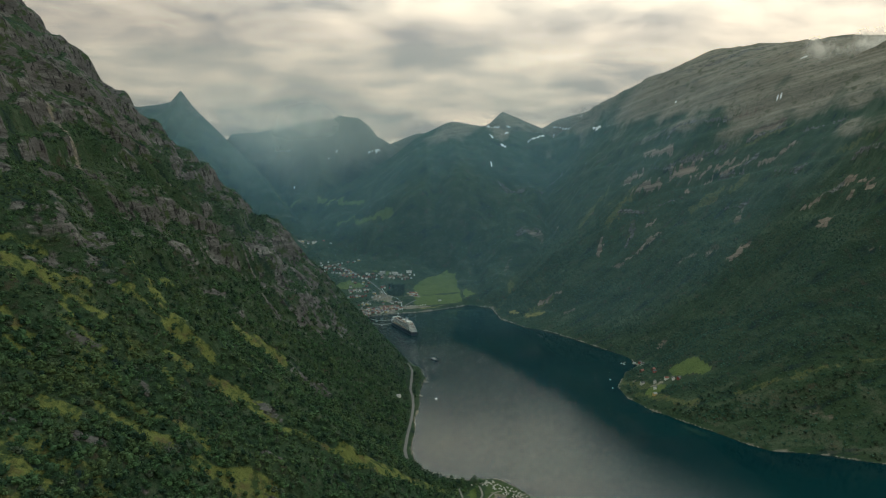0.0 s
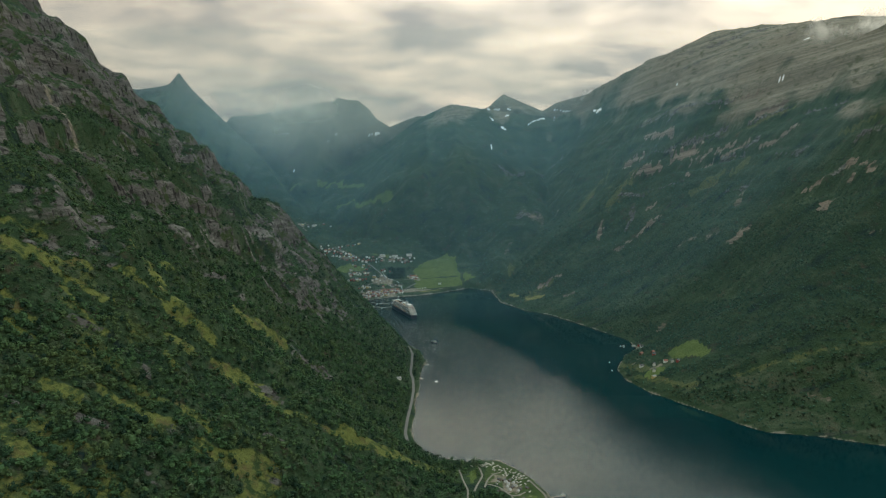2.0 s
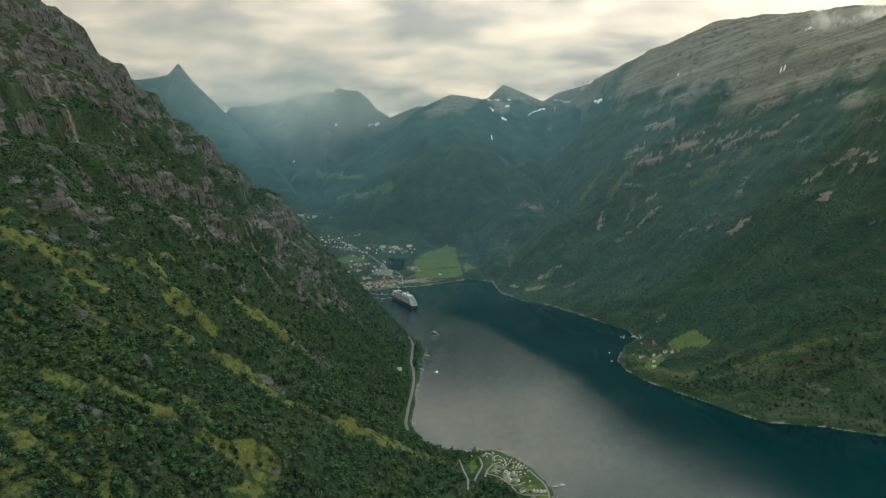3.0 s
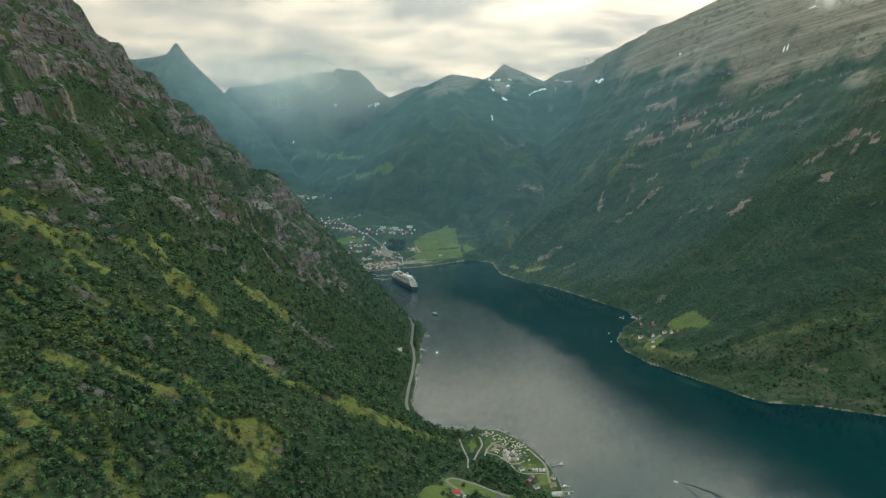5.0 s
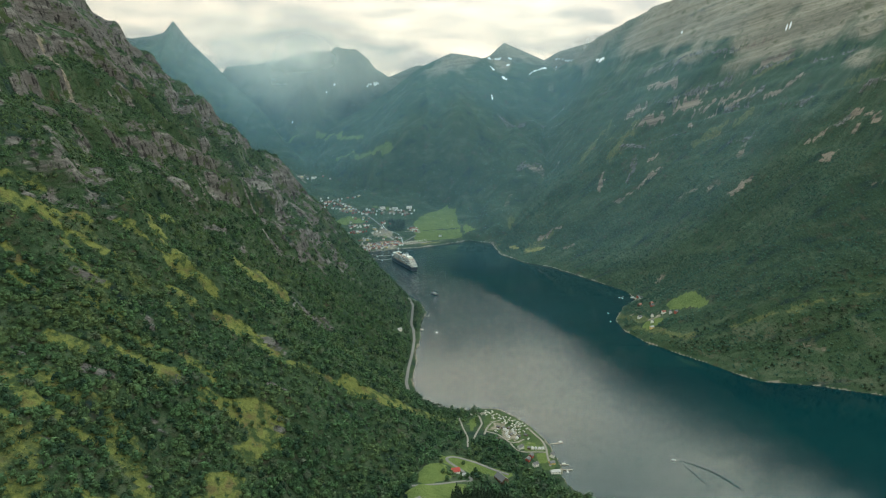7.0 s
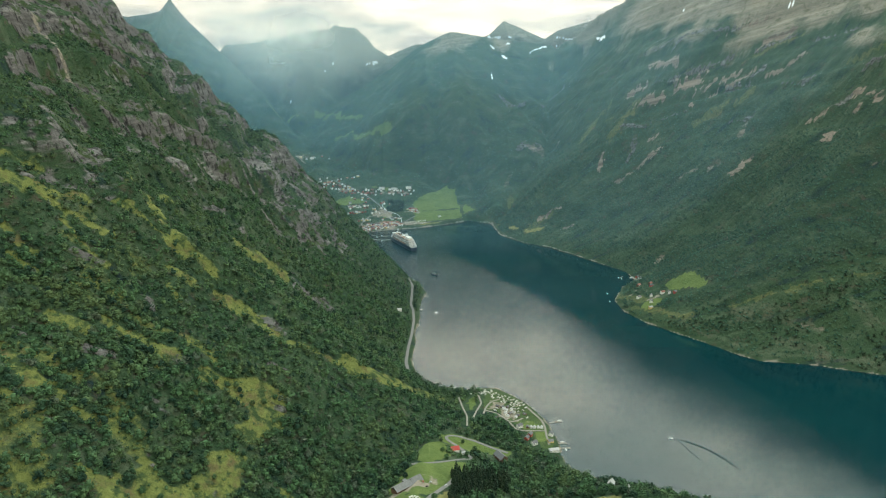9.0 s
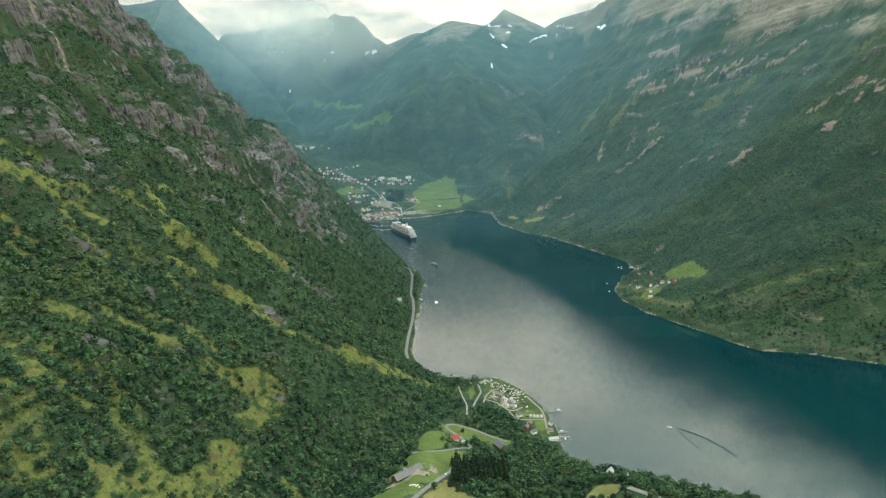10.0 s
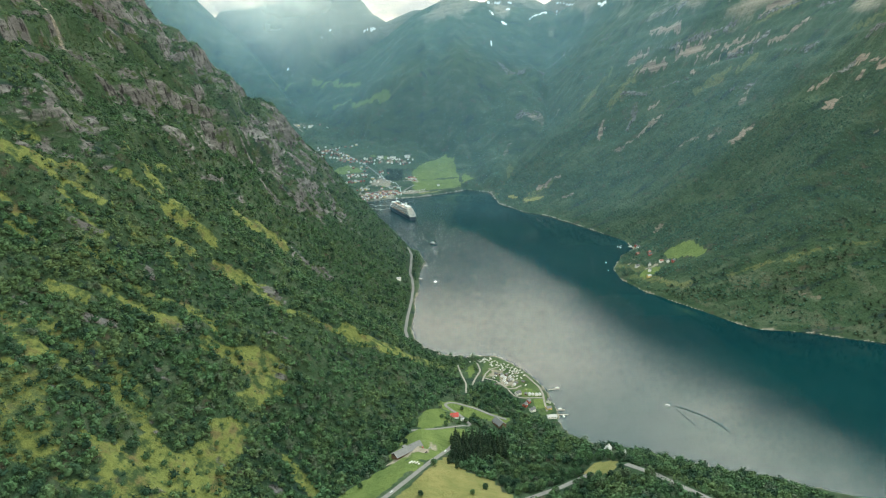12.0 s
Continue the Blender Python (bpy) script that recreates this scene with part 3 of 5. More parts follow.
HAY = [(420, 2900, 60, 16, -50), (320, 3020, 36, 14, -60), (-60, 3215, 90, 10, 16)]
BUILT = [(-320, 3125, 110, 40, 30), (-130, 3228, 110, 22, 14), (-290, 3185, 100, 44, 14), (-300, 3330, 120, 60, 10), (-520, 3600, 150, 46, -20), (-240, 3560, 90, 30, 0), (-255, 3215, 110, 34, 14), (-150, 3400, 40, 30, 0), (130, 1262, 36, 60, 30), (-48, 905, 34, 24, 35), (640, 1960, 40, 60, 10), (660, 2250, 30, 30, 0), (-810, 3955, 60, 30, 0)]


def strips(x, y, lines, warp, ragged=0.55):
    """Ground along straight strips with uneven edges: 1 in their middle, 0 outside."""
    whole = np.zeros_like(x)
    for x0, y0, x1, y1, half in lines:
        reach = half * 2 + 6
        close = (x > min(x0, x1) - reach) & (x < max(x0, x1) + reach) & (y > min(y0, y1) - reach) & (y < max(y0, y1) + reach)
        if close.any():
            dist = along(x[close], y[close], [(x0, y0, 0), (x1, y1, 0)])[0]
            whole[close] = np.maximum(whole[close], 1 - smooth(dist / half + warp[close] * ragged * 2, 0.75, 1.25))
    return whole


def land_cover(x, y, z, steep):
    """Kinds of ground, each 0 to 1: rock, meadow, field, heath, snow, bare soil, hay, bare beds."""
    left = smooth(-x, 60, 200) * smooth(2700 - y, 0, 200)
    right = smooth(x - 0.05 * y, 60, 260) * smooth(4250 - y, 0, 200)
    n1, n2 = fbm(x, y, 130, 201, 5), fbm(x, y, 34, 211, 4)
    falls = fbm(x * 0.3, y, 40, 221, 4)                    # runs down the slope
    crack = fbm(x, y * 0.45, 30, 231, 3)
    beds = strata_lines(x, y, z)
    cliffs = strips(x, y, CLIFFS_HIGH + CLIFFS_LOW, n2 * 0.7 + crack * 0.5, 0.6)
    shrubs = strips(x, y, SHRUBS, n2, 0.6)
    high = left * smooth(z + n1 * 160 + y * 0.1, 640, 800)
    rock = high * smooth(steep + n2 * 1.2 + falls * 0.8 + crack * 0.4, 0.95, 1.35)
    rock = np.maximum(rock, left * smooth(y + n1 * 300, 1700, 1950) * smooth(z + n2 * 120, 200, 360) * smooth(steep + falls * 1.0 + crack * 0.5, 1.0, 1.3))
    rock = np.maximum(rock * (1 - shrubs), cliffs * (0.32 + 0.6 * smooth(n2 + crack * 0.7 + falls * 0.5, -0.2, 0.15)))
    rock = np.maximum(rock, smooth(y, 4000, 4300) * smooth(steep + n2 * 0.8, 1.2, 1.8) * 0.25)
    rock = np.maximum(rock, right * smooth(beds + n2 * 0.25, 0.24, 0.34) * smooth(z + n1 * 300, 520, 800) * 0.5)
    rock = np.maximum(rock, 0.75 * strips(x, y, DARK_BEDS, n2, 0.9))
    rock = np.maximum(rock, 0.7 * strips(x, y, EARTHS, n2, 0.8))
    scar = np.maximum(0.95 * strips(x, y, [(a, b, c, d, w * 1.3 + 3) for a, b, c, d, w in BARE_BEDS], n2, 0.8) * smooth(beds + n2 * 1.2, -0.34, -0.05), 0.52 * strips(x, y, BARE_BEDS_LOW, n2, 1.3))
    heath = right * smooth(z + n1 * 240 + beds * 130 + (x - 1300) * 0.06, 800, 1060)
    heath = np.maximum(heath, smooth(y, 4050, 4250) * smooth(z + n1 * 300, 820, 1000) * smooth(x, -300, 0) * 0.7)
    heath = np.maximum(heath, 0.28 * strips(x, y, BROWN_MOOR, n2, 0.9))
    heath = np.maximum(heath, 0.4 * smooth(y, 4450, 4600) * smooth(z + n1 * 200, 700, 900))
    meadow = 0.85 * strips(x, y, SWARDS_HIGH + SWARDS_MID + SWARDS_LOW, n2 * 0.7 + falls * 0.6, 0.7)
    meadow = np.maximum(meadow, left * smooth(falls * 1.2 + n2 * 0.5, 0.24, 0.36) * smooth(1200 - y + n1 * 400, -100, 200) * smooth(-x, 250, 420) * smooth(620 - z, 0, 120) * 0.6)
    meadow = meadow * (1 - cliffs) * (1 - shrubs)
    field, hay = np.zeros_like(x), np.zeros_like(x)
    for mask, polys in ((field, LAWNS), (hay, STRAW), (meadow, OPEN)):
        for poly in polys:
            lx, ly = [p[0] for p in poly], [p[1] for p in poly]
            close = (x > min(lx) - 20) & (x < max(lx) + 20) & (y > min(ly) - 20) & (y < max(ly) + 20)
            if close.any():
                amount = 0.6 if mask is hay and max(ly) > 1800 else 1.0
                mask[close] = np.maximum(mask[close], amount * smooth(inside_distance(x[close], y[close], poly) + n2[close] * 15, -4, 4))
    field = np.maximum(field, 0.47 * smooth(inside_distance(x, y, CAMP) + n2 * 12, -4, 4))
    field = np.maximum(field, 0.6 * strips(x, y, VALLEY_FIELDS, n2, 0.7))
    hay = np.maximum(hay, 0.43 * strips(x, y, GREEN_RUNS, n2, 1.0))
    for k, s in enumerate(HAY):
        hay = np.maximum(hay, 0.8 * patch(x, y, *s, ragged=1.2, seed=370 + k))
    snow = strips(x, y, SNOWS + SNOWS_HIGH, n2, 0.5)
    soil = 0.58 * strips(x, y, [(-908, 1559, -806, 1488, 7)], n2, 0.8)
    for k, s in enumerate(SOILS):
        soil = np.maximum(soil, patch(x, y, *s, ragged=0.9, seed=410 + k))
    for k, s in enumerate(BUILT):
        soil = np.maximum(soil, (0.85 if k < 3 else 0.66) * patch(x, y, *s, ragged=1.2, seed=430 + k) * smooth(n2, -0.34 if k < 3 else -0.2, 0.04))
    shore = -inside_distance(x, y, FJORD)
    soil = np.maximum(soil, (1 - smooth(shore + n2 * 9, 1, 7)) * 0.65)
    return rock, meadow, field, heath, snow, soil, hay, scar


def mesh_from(name, verts, faces, material, smooth_faces=False):
    """A mesh from arrays of corners and of triangles or quads."""
    me = bpy.data.meshes.new(name)
    n = faces.shape[1]
    me.vertices.add(len(verts))
    me.vertices.foreach_set("co", np.asarray(verts, np.float32).ravel())
    me.loops.add(faces.size)
    me.loops.foreach_set("vertex_index", faces.astype(np.int32).ravel())
    me.polygons.add(len(faces))
    me.polygons.foreach_set("loop_start", np.arange(0, faces.size, n, dtype=np.int32))
    me.polygons.foreach_set("use_smooth", np.full(len(faces), smooth_faces))
    me.update(calc_edges=True)
    me.materials.append(material)
    return me


def build_ground():
    xx, yy = np.meshgrid(GX, GY)
    zz = height(xx, yy)
    ny, nx = xx.shape
    gy, gx = np.gradient(zz, GY, GX)
    steep = np.sqrt(gx * gx + gy * gy)
    verts = np.stack([xx, yy, zz], -1).reshape(-1, 3)
    idx = np.arange(nx * ny).reshape(ny, nx)
    quads = np.stack([idx[:-1, :-1], idx[:-1, 1:], idx[1:, 1:], idx[1:, :-1]], -1).reshape(-1, 4)
    me = mesh_from("ground", verts, quads, M_GROUND, True)
    kinds = land_cover(xx, yy, zz, steep)
    for name, four in (("cover", kinds[:4]), ("extra", kinds[4:])):
        layer = me.attributes.new(name, "FLOAT_COLOR", "POINT")
        layer.data.foreach_set("color", np.stack(four, -1).astype(np.float32).ravel())
    return tagged(new("ground", me), "steep green and rocky mountain land round a fjord", "ground", kind="structure"), zz, kinds


ground, GROUND_Z, KINDS = build_ground()


def on_grid(values, x, y):
    """Values of the ground's grid at any places."""
    i, j = np.clip(np.searchsorted(GX, x) - 1, 0, len(GX) - 2), np.clip(np.searchsorted(GY, y) - 1, 0, len(GY) - 2)
    fx, fy = (x - GX[i]) / (GX[i + 1] - GX[i]), (y - GY[j]) / (GY[j + 1] - GY[j])
    return (values[j, i] * (1 - fx) + values[j, i + 1] * fx) * (1 - fy) + (values[j + 1, i] * (1 - fx) + values[j + 1, i + 1] * fx) * fy


def ground_at(x, y):
    return float(on_grid(GROUND_Z, np.array([float(x)]), np.array([float(y)]))[0])


def build_water():
    """The fjord's surface, ruffled a little more here than there."""
    xs, ys = np.linspace(-3600, 3600, 241), np.linspace(-500, 3400, 171)
    x, y = np.meshgrid(xs, ys)
    idx = np.arange(x.size).reshape(x.shape)
    quads = np.stack([idx[:-1, :-1], idx[:-1, 1:], idx[1:, 1:], idx[1:, :-1]], -1).reshape(-1, 4)
    me = mesh_from("water", np.stack([x, y, 0 * x], -1).reshape(-1, 3), quads, M_WATER, True)
    lee = inside_distance(x, y, [(-300, 3500), (40, 3100), (60, 2951), (204, 2334), (382, 1946), (495, 1640), (640, 1405), (770, 1260), (960, 1110), (1500, 660), (3700, -700), (3700, 1600), (1000, 3500)])
    wind = (0.5 + 0.45 * smooth(y, 1500, 2350)) * (1 - smooth(lee + fbm(x, y, 260, 601, 4) * 120, -90 - 90 * smooth(x, 400, 800), 80))
    layer = me.attributes.new("wind", "FLOAT", "POINT")
    layer.data.foreach_set("value", wind.astype(np.float32).ravel())
    return tagged(new("water", me), "calm dark teal fjord water with faint ripples", "water", kind="structure")


water = build_water()

# ---- woods ----
def ico():
    bm = bmesh.new()
    bmesh.ops.create_icosphere(bm, subdivisions=1, radius=1.0)
    v = np.array([p.co[:] for p in bm.verts])
    f = np.array([[p.index for p in face.verts] for face in bm.faces])
    bm.free()
    return v, f


ICO_V, ICO_F = ico()
rng = np.random.RandomState(7)


def leaf_sprays(count, tall, wide):
    """Loose sprays of leaves, one small three-cornered blade each, round a crown."""
    u = rng.rand(count)
    a = rng.rand(count) * 6.283
    r = wide * (0.62 + 0.5 * rng.rand(count)) * np.sqrt(np.clip(1 - (1.9 * u - 0.85) ** 2, 0.05, 1))
    mid = np.stack([np.cos(a) * r, np.sin(a) * r, tall * (0.16 + 0.80 * u)], -1)
    blades = mid[:, None, :] + rng.normal(0, 1, (count, 3, 3)) * wide * (0.15 + 0.09 * rng.rand(count))[:, None, None]
    return blades.reshape(-1, 3), np.arange(count * 3).reshape(-1, 3)


def clump_tree(count, tall, wide, blades=0):
    """Corner and face arrays of one crown, a unit tree of several uneven leaf clumps and loose sprays."""
    verts, faces = [], []
    for k in range(count):
        u = (k + 0.5) / count
        r = wide * (0.5 + 0.25 * rng.rand()) * (1.0 - 0.45 * u)
        ang, off = rng.rand() * 6.28, wide * 0.62 * (1 - 0.7 * u) * (0.6 + 0.6 * rng.rand())
        v = ICO_V * (0.68 + 0.64 * rng.rand(len(ICO_V), 1)) * (r, r, r * 0.85)
        v = v + (math.cos(ang) * off, math.sin(ang) * off, tall * (0.22 + 0.6 * u))
        faces.append(ICO_F + len(ICO_V) * k)
        verts.append(v)
    if blades:
        v, f = leaf_sprays(blades, tall, wide)
        faces.append(f + len(ICO_V) * count)
        verts.append(v)
    return np.concatenate(verts), np.concatenate(faces)


def spread(x0, x1, y0, y1, gap):
    gx, gy = np.meshgrid(np.arange(x0, x1, gap), np.arange(y0, y1, gap))
    x, y = gx.ravel() + (rng.rand(gx.size) - 0.5) * gap * 1.1, gy.ravel() + (rng.rand(gx.size) - 0.5) * gap * 1.1
    return x, y


KEEP_CLEAR = []          # (x, y, radius) of houses and yards

def growth(x, y):
    """How likely a tree grows at each place, and the ground there. Fields, roads and yards keep an open margin."""
    z = on_grid(GROUND_Z, x, y)
    rock, meadow, field, heath, snow, soil, hay, scar = [on_grid(k, x, y) for k in KINDS]
    for margin in (6, 12):
        for grid, open_land in ((KINDS[2], field), (KINDS[6], hay), (KINDS[5], soil)):
            np.maximum(open_land, on_grid(grid, x, np.minimum(y + margin, 5030)), out=open_land)
    p = 1 - np.clip(rock * 0.95 + smooth(meadow, 0.42, 0.75) * 0.93 + field * 1.6 + heath * 1.1 + snow + soil * 1.3 + hay * 1.6 + scar, 0, 1)
    p = p * smooth(-inside_distance(x, y, FJORD), 6, 14)
    for line, half in ROADS.values():
        lx, ly = [q[0] for q in line], [q[1] for q in line]
        close = (x > min(lx) - 20) & (x < max(lx) + 20) & (y > min(ly) - 30) & (y < max(ly) + 20)
        for margin in (0, 9):
            p[close] = p[close] * (along(x[close], y[close] + margin, line)[0] > half + 5.5)
    for cx, cy, r in KEEP_CLEAR:
        p = p * ((x - cx) ** 2 + (y - cy) ** 2 > r * r)
    return p, z


def woods(name, label, x, y, z, size, models, material):
    """One mesh of many trees."""
    verts, faces, kinds, start = [], [], [], 0
    which = rng.randint(0, len(models), len(x))
    for k, (mv, mf) in enumerate(models):
        sel = which == k
        n = int(sel.sum())
        if not n:
            continue
        a, s = rng.rand(n) * 6.283, size[sel]
        ca, sa = np.cos(a)[:, None], np.sin(a)[:, None]
        vx = (mv[None, :, 0] * ca - mv[None, :, 1] * sa) * s[:, None] + x[sel][:, None]
        vy = (mv[None, :, 0] * sa + mv[None, :, 1] * ca) * s[:, None] + y[sel][:, None]
        vz = mv[None, :, 2] * (s * (0.85 + 0.3 * rng.rand(n)))[:, None] + z[sel][:, None]
        verts.append(np.stack([vx, vy, vz], -1).reshape(-1, 3))
        faces.append((mf[None] + (np.arange(n) * len(mv))[:, None, None] + start).reshape(-1, 3))
        kinds.append(np.repeat(rng.rand(n), len(mv)))
        start += n * len(mv)
    me = mesh_from(name, np.concatenate(verts), np.concatenate(faces), material)
    layer = me.attributes.new("tree", "FLOAT", "POINT")
    layer.data.foreach_set("value", np.concatenate(kinds).astype(np.float32))
    return tagged(new(name, me), label, "woods", kind="stuff")

# ---- helpers for things ----
def part(name, bm, material, parent, label=""):
    """One mesh object under a thing or a part."""
    me = bpy.data.meshes.new(name)
    bm.normal_update()
    bm.to_mesh(me)
    bm.free()
    me.materials.append(material)
    ob = new(name, me)
    ob.parent = parent
    return tagged(ob, label)


def block(bm, x0, x1, y0, y1, z0, z1, bevel=0.0):
    """A box from corner to corner, added to a bmesh."""
    m = Matrix.LocRotScale(((x0 + x1) / 2, (y0 + y1) / 2, (z0 + z1) / 2), None, (x1 - x0, y1 - y0, z1 - z0))
    made = bmesh.ops.create_cube(bm, size=1.0, matrix=m)["verts"]
    if bevel:
        bmesh.ops.bevel(bm, geom=list({e for v in made for e in v.link_edges}), offset=bevel, segments=2, affect="EDGES")
    return bm


def prism(bm, outline, z0, z1):
    """An upright prism over an outline of (x, y)."""
    low = [bm.verts.new((x, y, z0)) for x, y in outline]
    top = [bm.verts.new((x, y, z1)) for x, y in outline]
    n = len(outline)
    bm.faces.new(top)
    bm.faces.new(low[::-1])
    for i in range(n):
        bm.faces.new((low[i], low[(i + 1) % n], top[(i + 1) % n], top[i]))
    return bm


def tube(bm, x, y, z0, z1, r0, r1, n=8):
    m = Matrix.Translation((x, y, (z0 + z1) / 2))
    bmesh.ops.create_cone(bm, cap_ends=True, segments=n, radius1=r0, radius2=r1, depth=z1 - z0, matrix=m)
    return bm


def thing(name, label, category, group="", at=None):
    ob = tagged(new(name), label, category, group)
    if at is not None:
        ob.matrix_basis = at
    return ob


M_WHITE = plain("white_paint", (0.66, 0.65, 0.62), 0.5, var=0.06, scale=0.4)
M_WALLS = {
    "white": plain("white_boards", (0.72, 0.71, 0.67), 0.7, var=0.1, scale=0.8),
    "red": plain("red_boards", (0.32, 0.06, 0.04), 0.75, var=0.2, scale=0.8),
    "brown": plain("brown_boards", (0.11, 0.065, 0.04), 0.8, var=0.25, scale=0.8),
    "yellow": plain("ochre_boards", (0.55, 0.40, 0.16), 0.75, var=0.15, scale=0.8),
    "grey": plain("grey_boards", (0.33, 0.33, 0.32), 0.75, var=0.15, scale=0.8),
}
M_ROOFS = {
    "slate": plain("slate_roof", (0.10, 0.10, 0.105), 0.75, var=0.25, scale=0.9),
    "tile": plain("red_tile_roof", (0.26, 0.10, 0.07), 0.7, var=0.2, scale=0.9),
    "tin": plain("pale_tin_roof", (0.32, 0.32, 0.31), 0.7, 0.0, var=0.12, scale=0.6),
    "bright": plain("bright_red_roof", (0.36, 0.035, 0.025), 0.5, var=0.1, scale=0.6),
    "weathered": plain("weathered_slate_roof", (0.13, 0.13, 0.13), 0.85, var=0.3, scale=0.5),
}
M_GLASS = plain("dark_window_glass", (0.02, 0.025, 0.03), 0.12, var=0.1, scale=0.5)
M_ASPHALT = plain("worn_asphalt", (0.135, 0.13, 0.124), 0.9, var=0.18, scale=0.25)
M_GRAVEL = plain("pale_gravel", (0.19, 0.175, 0.15), 0.95, var=0.25, scale=0.4)
M_STONE = plain("grey_shore_stone", (0.27, 0.25, 0.22), 0.9, var=0.4, scale=0.3)
M_DECK = plain("weathered_planks", (0.30, 0.26, 0.21), 0.85, var=0.2, scale=1.0)
M_HULL = plain("dark_blue_hull_paint", (0.012, 0.018, 0.035), 0.35, var=0.2, scale=0.05)
M_STEEL = plain("painted_steel", (0.45, 0.46, 0.47), 0.4, 0.4, var=0.1, scale=1.0)
M_DARK = plain("black_rubber", (0.02, 0.02, 0.02), 0.7, var=0.1)
M_ORANGE = plain("orange_gelcoat", (0.36, 0.17, 0.09), 0.4, var=0.1)
M_HOLIDAY = plain("teak_deck", (0.36, 0.22, 0.13), 0.7, var=0.15, scale=0.2)


# ---- roads ----
def road(name, label, line, half, material):
    """A strip of road laid on the ground along a line, with rounded shoulders."""
    pts = []
    for (x0, y0, z0), (x1, y1, z1) in zip(line, line[1:]):
        n = max(2, int(math.hypot(x1 - x0, y1 - y0) / 5))
        pts += [(x0 + (x1 - x0) * k / n, y0 + (y1 - y0) * k / n) for k in range(n)]
    pts.append(line[-1][:2])
    for _ in range(3):
        pts = [pts[0]] + [tuple((pts[i - 1][k] + 2 * pts[i][k] + pts[i + 1][k]) / 4 for k in (0, 1)) for i in range(1, len(pts) - 1)] + [pts[-1]]
    bm = bmesh.new()
    rows = []
    for i, (x, y) in enumerate(pts):
        a, b = pts[max(i - 1, 0)], pts[min(i + 1, len(pts) - 1)]
        dx, dy = b[0] - a[0], b[1] - a[1]
        n = math.hypot(dx, dy) or 1
        sx, sy = dy / n, -dx / n
        z = max(ground_at(x + sx * k * half, y + sy * k * half) for k in (-1, 0, 1)) + 0.35
        rows.append([bm.verts.new((x + sx * half * k, y + sy * half * k, z + lift)) for k, lift in ((-1.25, -2.5), (-1, 0), (0, 0.12), (1, 0), (1.25, -2.5))])
    for r0, r1 in zip(rows, rows[1:]):
        for k in range(4):
            bm.faces.new((r0[k], r1[k], r1[k + 1], r0[k + 1]))
    ob = part(name, bm, material, None, label)
    return tagged(ob, category="road", kind="structure")


for name, (line, half) in ROADS.items():
    gravel = "camp" in name
    road(name, "pale gravel lane through the campsite" if gravel else "narrow grey asphalt road on the hillside", line, half, M_GRAVEL if gravel else M_ASPHALT)


# ---- houses ----
def gable_house(name, label, long, wide, wall_h, roof_h, wall, roof, windows=2, chimney=True, group="", eave=0.5, door=True):
    """A wooden house with a gabled roof, its long side along x."""
    top = thing(name, label, "house", group)
    a, b = long / 2, wide / 2
    bm = bmesh.new()
    block(bm, -a, a, -b, b, -3.0, wall_h)
    for s in (-1, 1):                                      # gable ends
        v = [bm.verts.new(p) for p in ((s * a, -b, wall_h), (s * a, b, wall_h), (s * a, 0, wall_h + roof_h * 0.97), (s * (a - 0.2), -b, wall_h), (s * (a - 0.2), b, wall_h), (s * (a - 0.2), 0, wall_h + roof_h * 0.97))]
        bm.faces.new(v[:3])
        bm.faces.new(v[3:])
        bm.faces.new((v[0], v[2], v[5], v[3]))
        bm.faces.new((v[1], v[4], v[5], v[2]))
    part("wall", bm, wall, top)
    bm = bmesh.new()
    drop = roof_h * eave / b
    for s in (-1, 1):                                      # two thick roof slopes
        low, ridge = [], []
        for x in (-a - eave, a + eave):
            low.append([bm.verts.new((x, s * (b + eave), wall_h - drop + t)) for t in (0, 0.28)])
            ridge.append([bm.verts.new((x, 0, wall_h + roof_h + t)) for t in (0, 0.28)])
        bm.faces.new((low[0][1], low[1][1], ridge[1][1], ridge[0][1]))
        bm.faces.new((low[0][0], ridge[0][0], ridge[1][0], low[1][0]))
        bm.faces.new((low[0][0], low[1][0], low[1][1], low[0][1]))
        for k in (0, 1):
            bm.faces.new((low[k][0], low[k][1], ridge[k][1], ridge[k][0]))
    bmesh.ops.recalc_face_normals(bm, faces=bm.faces)
    r = part("roof", bm, roof, top)
    if chimney:
        part("chimney", block(bmesh.new(), a * 0.3 - 0.4, a * 0.3 + 0.4, -0.4, 0.4, wall_h + roof_h * 0.5, wall_h + roof_h + 1.1), M_STONE, r)
    for s in (-1, 1):
        for k in range(windows):
            x = (k + 0.5) / windows * long - a
            w = part("window", block(bmesh.new(), x - 0.75, x + 0.75, s * (b + 0.06) - 0.08, s * (b + 0.06) + 0.08, wall_h * 0.5 - 0.2, wall_h * 0.5 + 1.2), M_WHITE, top)
            part("pane", block(bmesh.new(), x - 0.6, x + 0.6, s * (b + 0.12) - 0.05, s * (b + 0.12) + 0.05, wall_h * 0.5 - 0.05, wall_h * 0.5 + 1.05), M_GLASS, w)
    if door:
        part("door", block(bmesh.new(), a + 0.02, a + 0.1, -0.5, 0.5, 0, 2.1), M_ROOFS["tile"], top)
    return top


def stand(x, y, turn=0.0, sink=0.0):
    return pose(x, y, ground_at(x, y) - sink, 0, 0, turn)


def place(ob, x, y, turn=0.0, size=1.0):
    ob.matrix_basis = stand(x, y, turn) @ Matrix.Scale(size, 4)
    KEEP_CLEAR.append((x, y - (14 if y > 1800 else 4), 20.0 if y > 1800 else 13.0))
    return ob


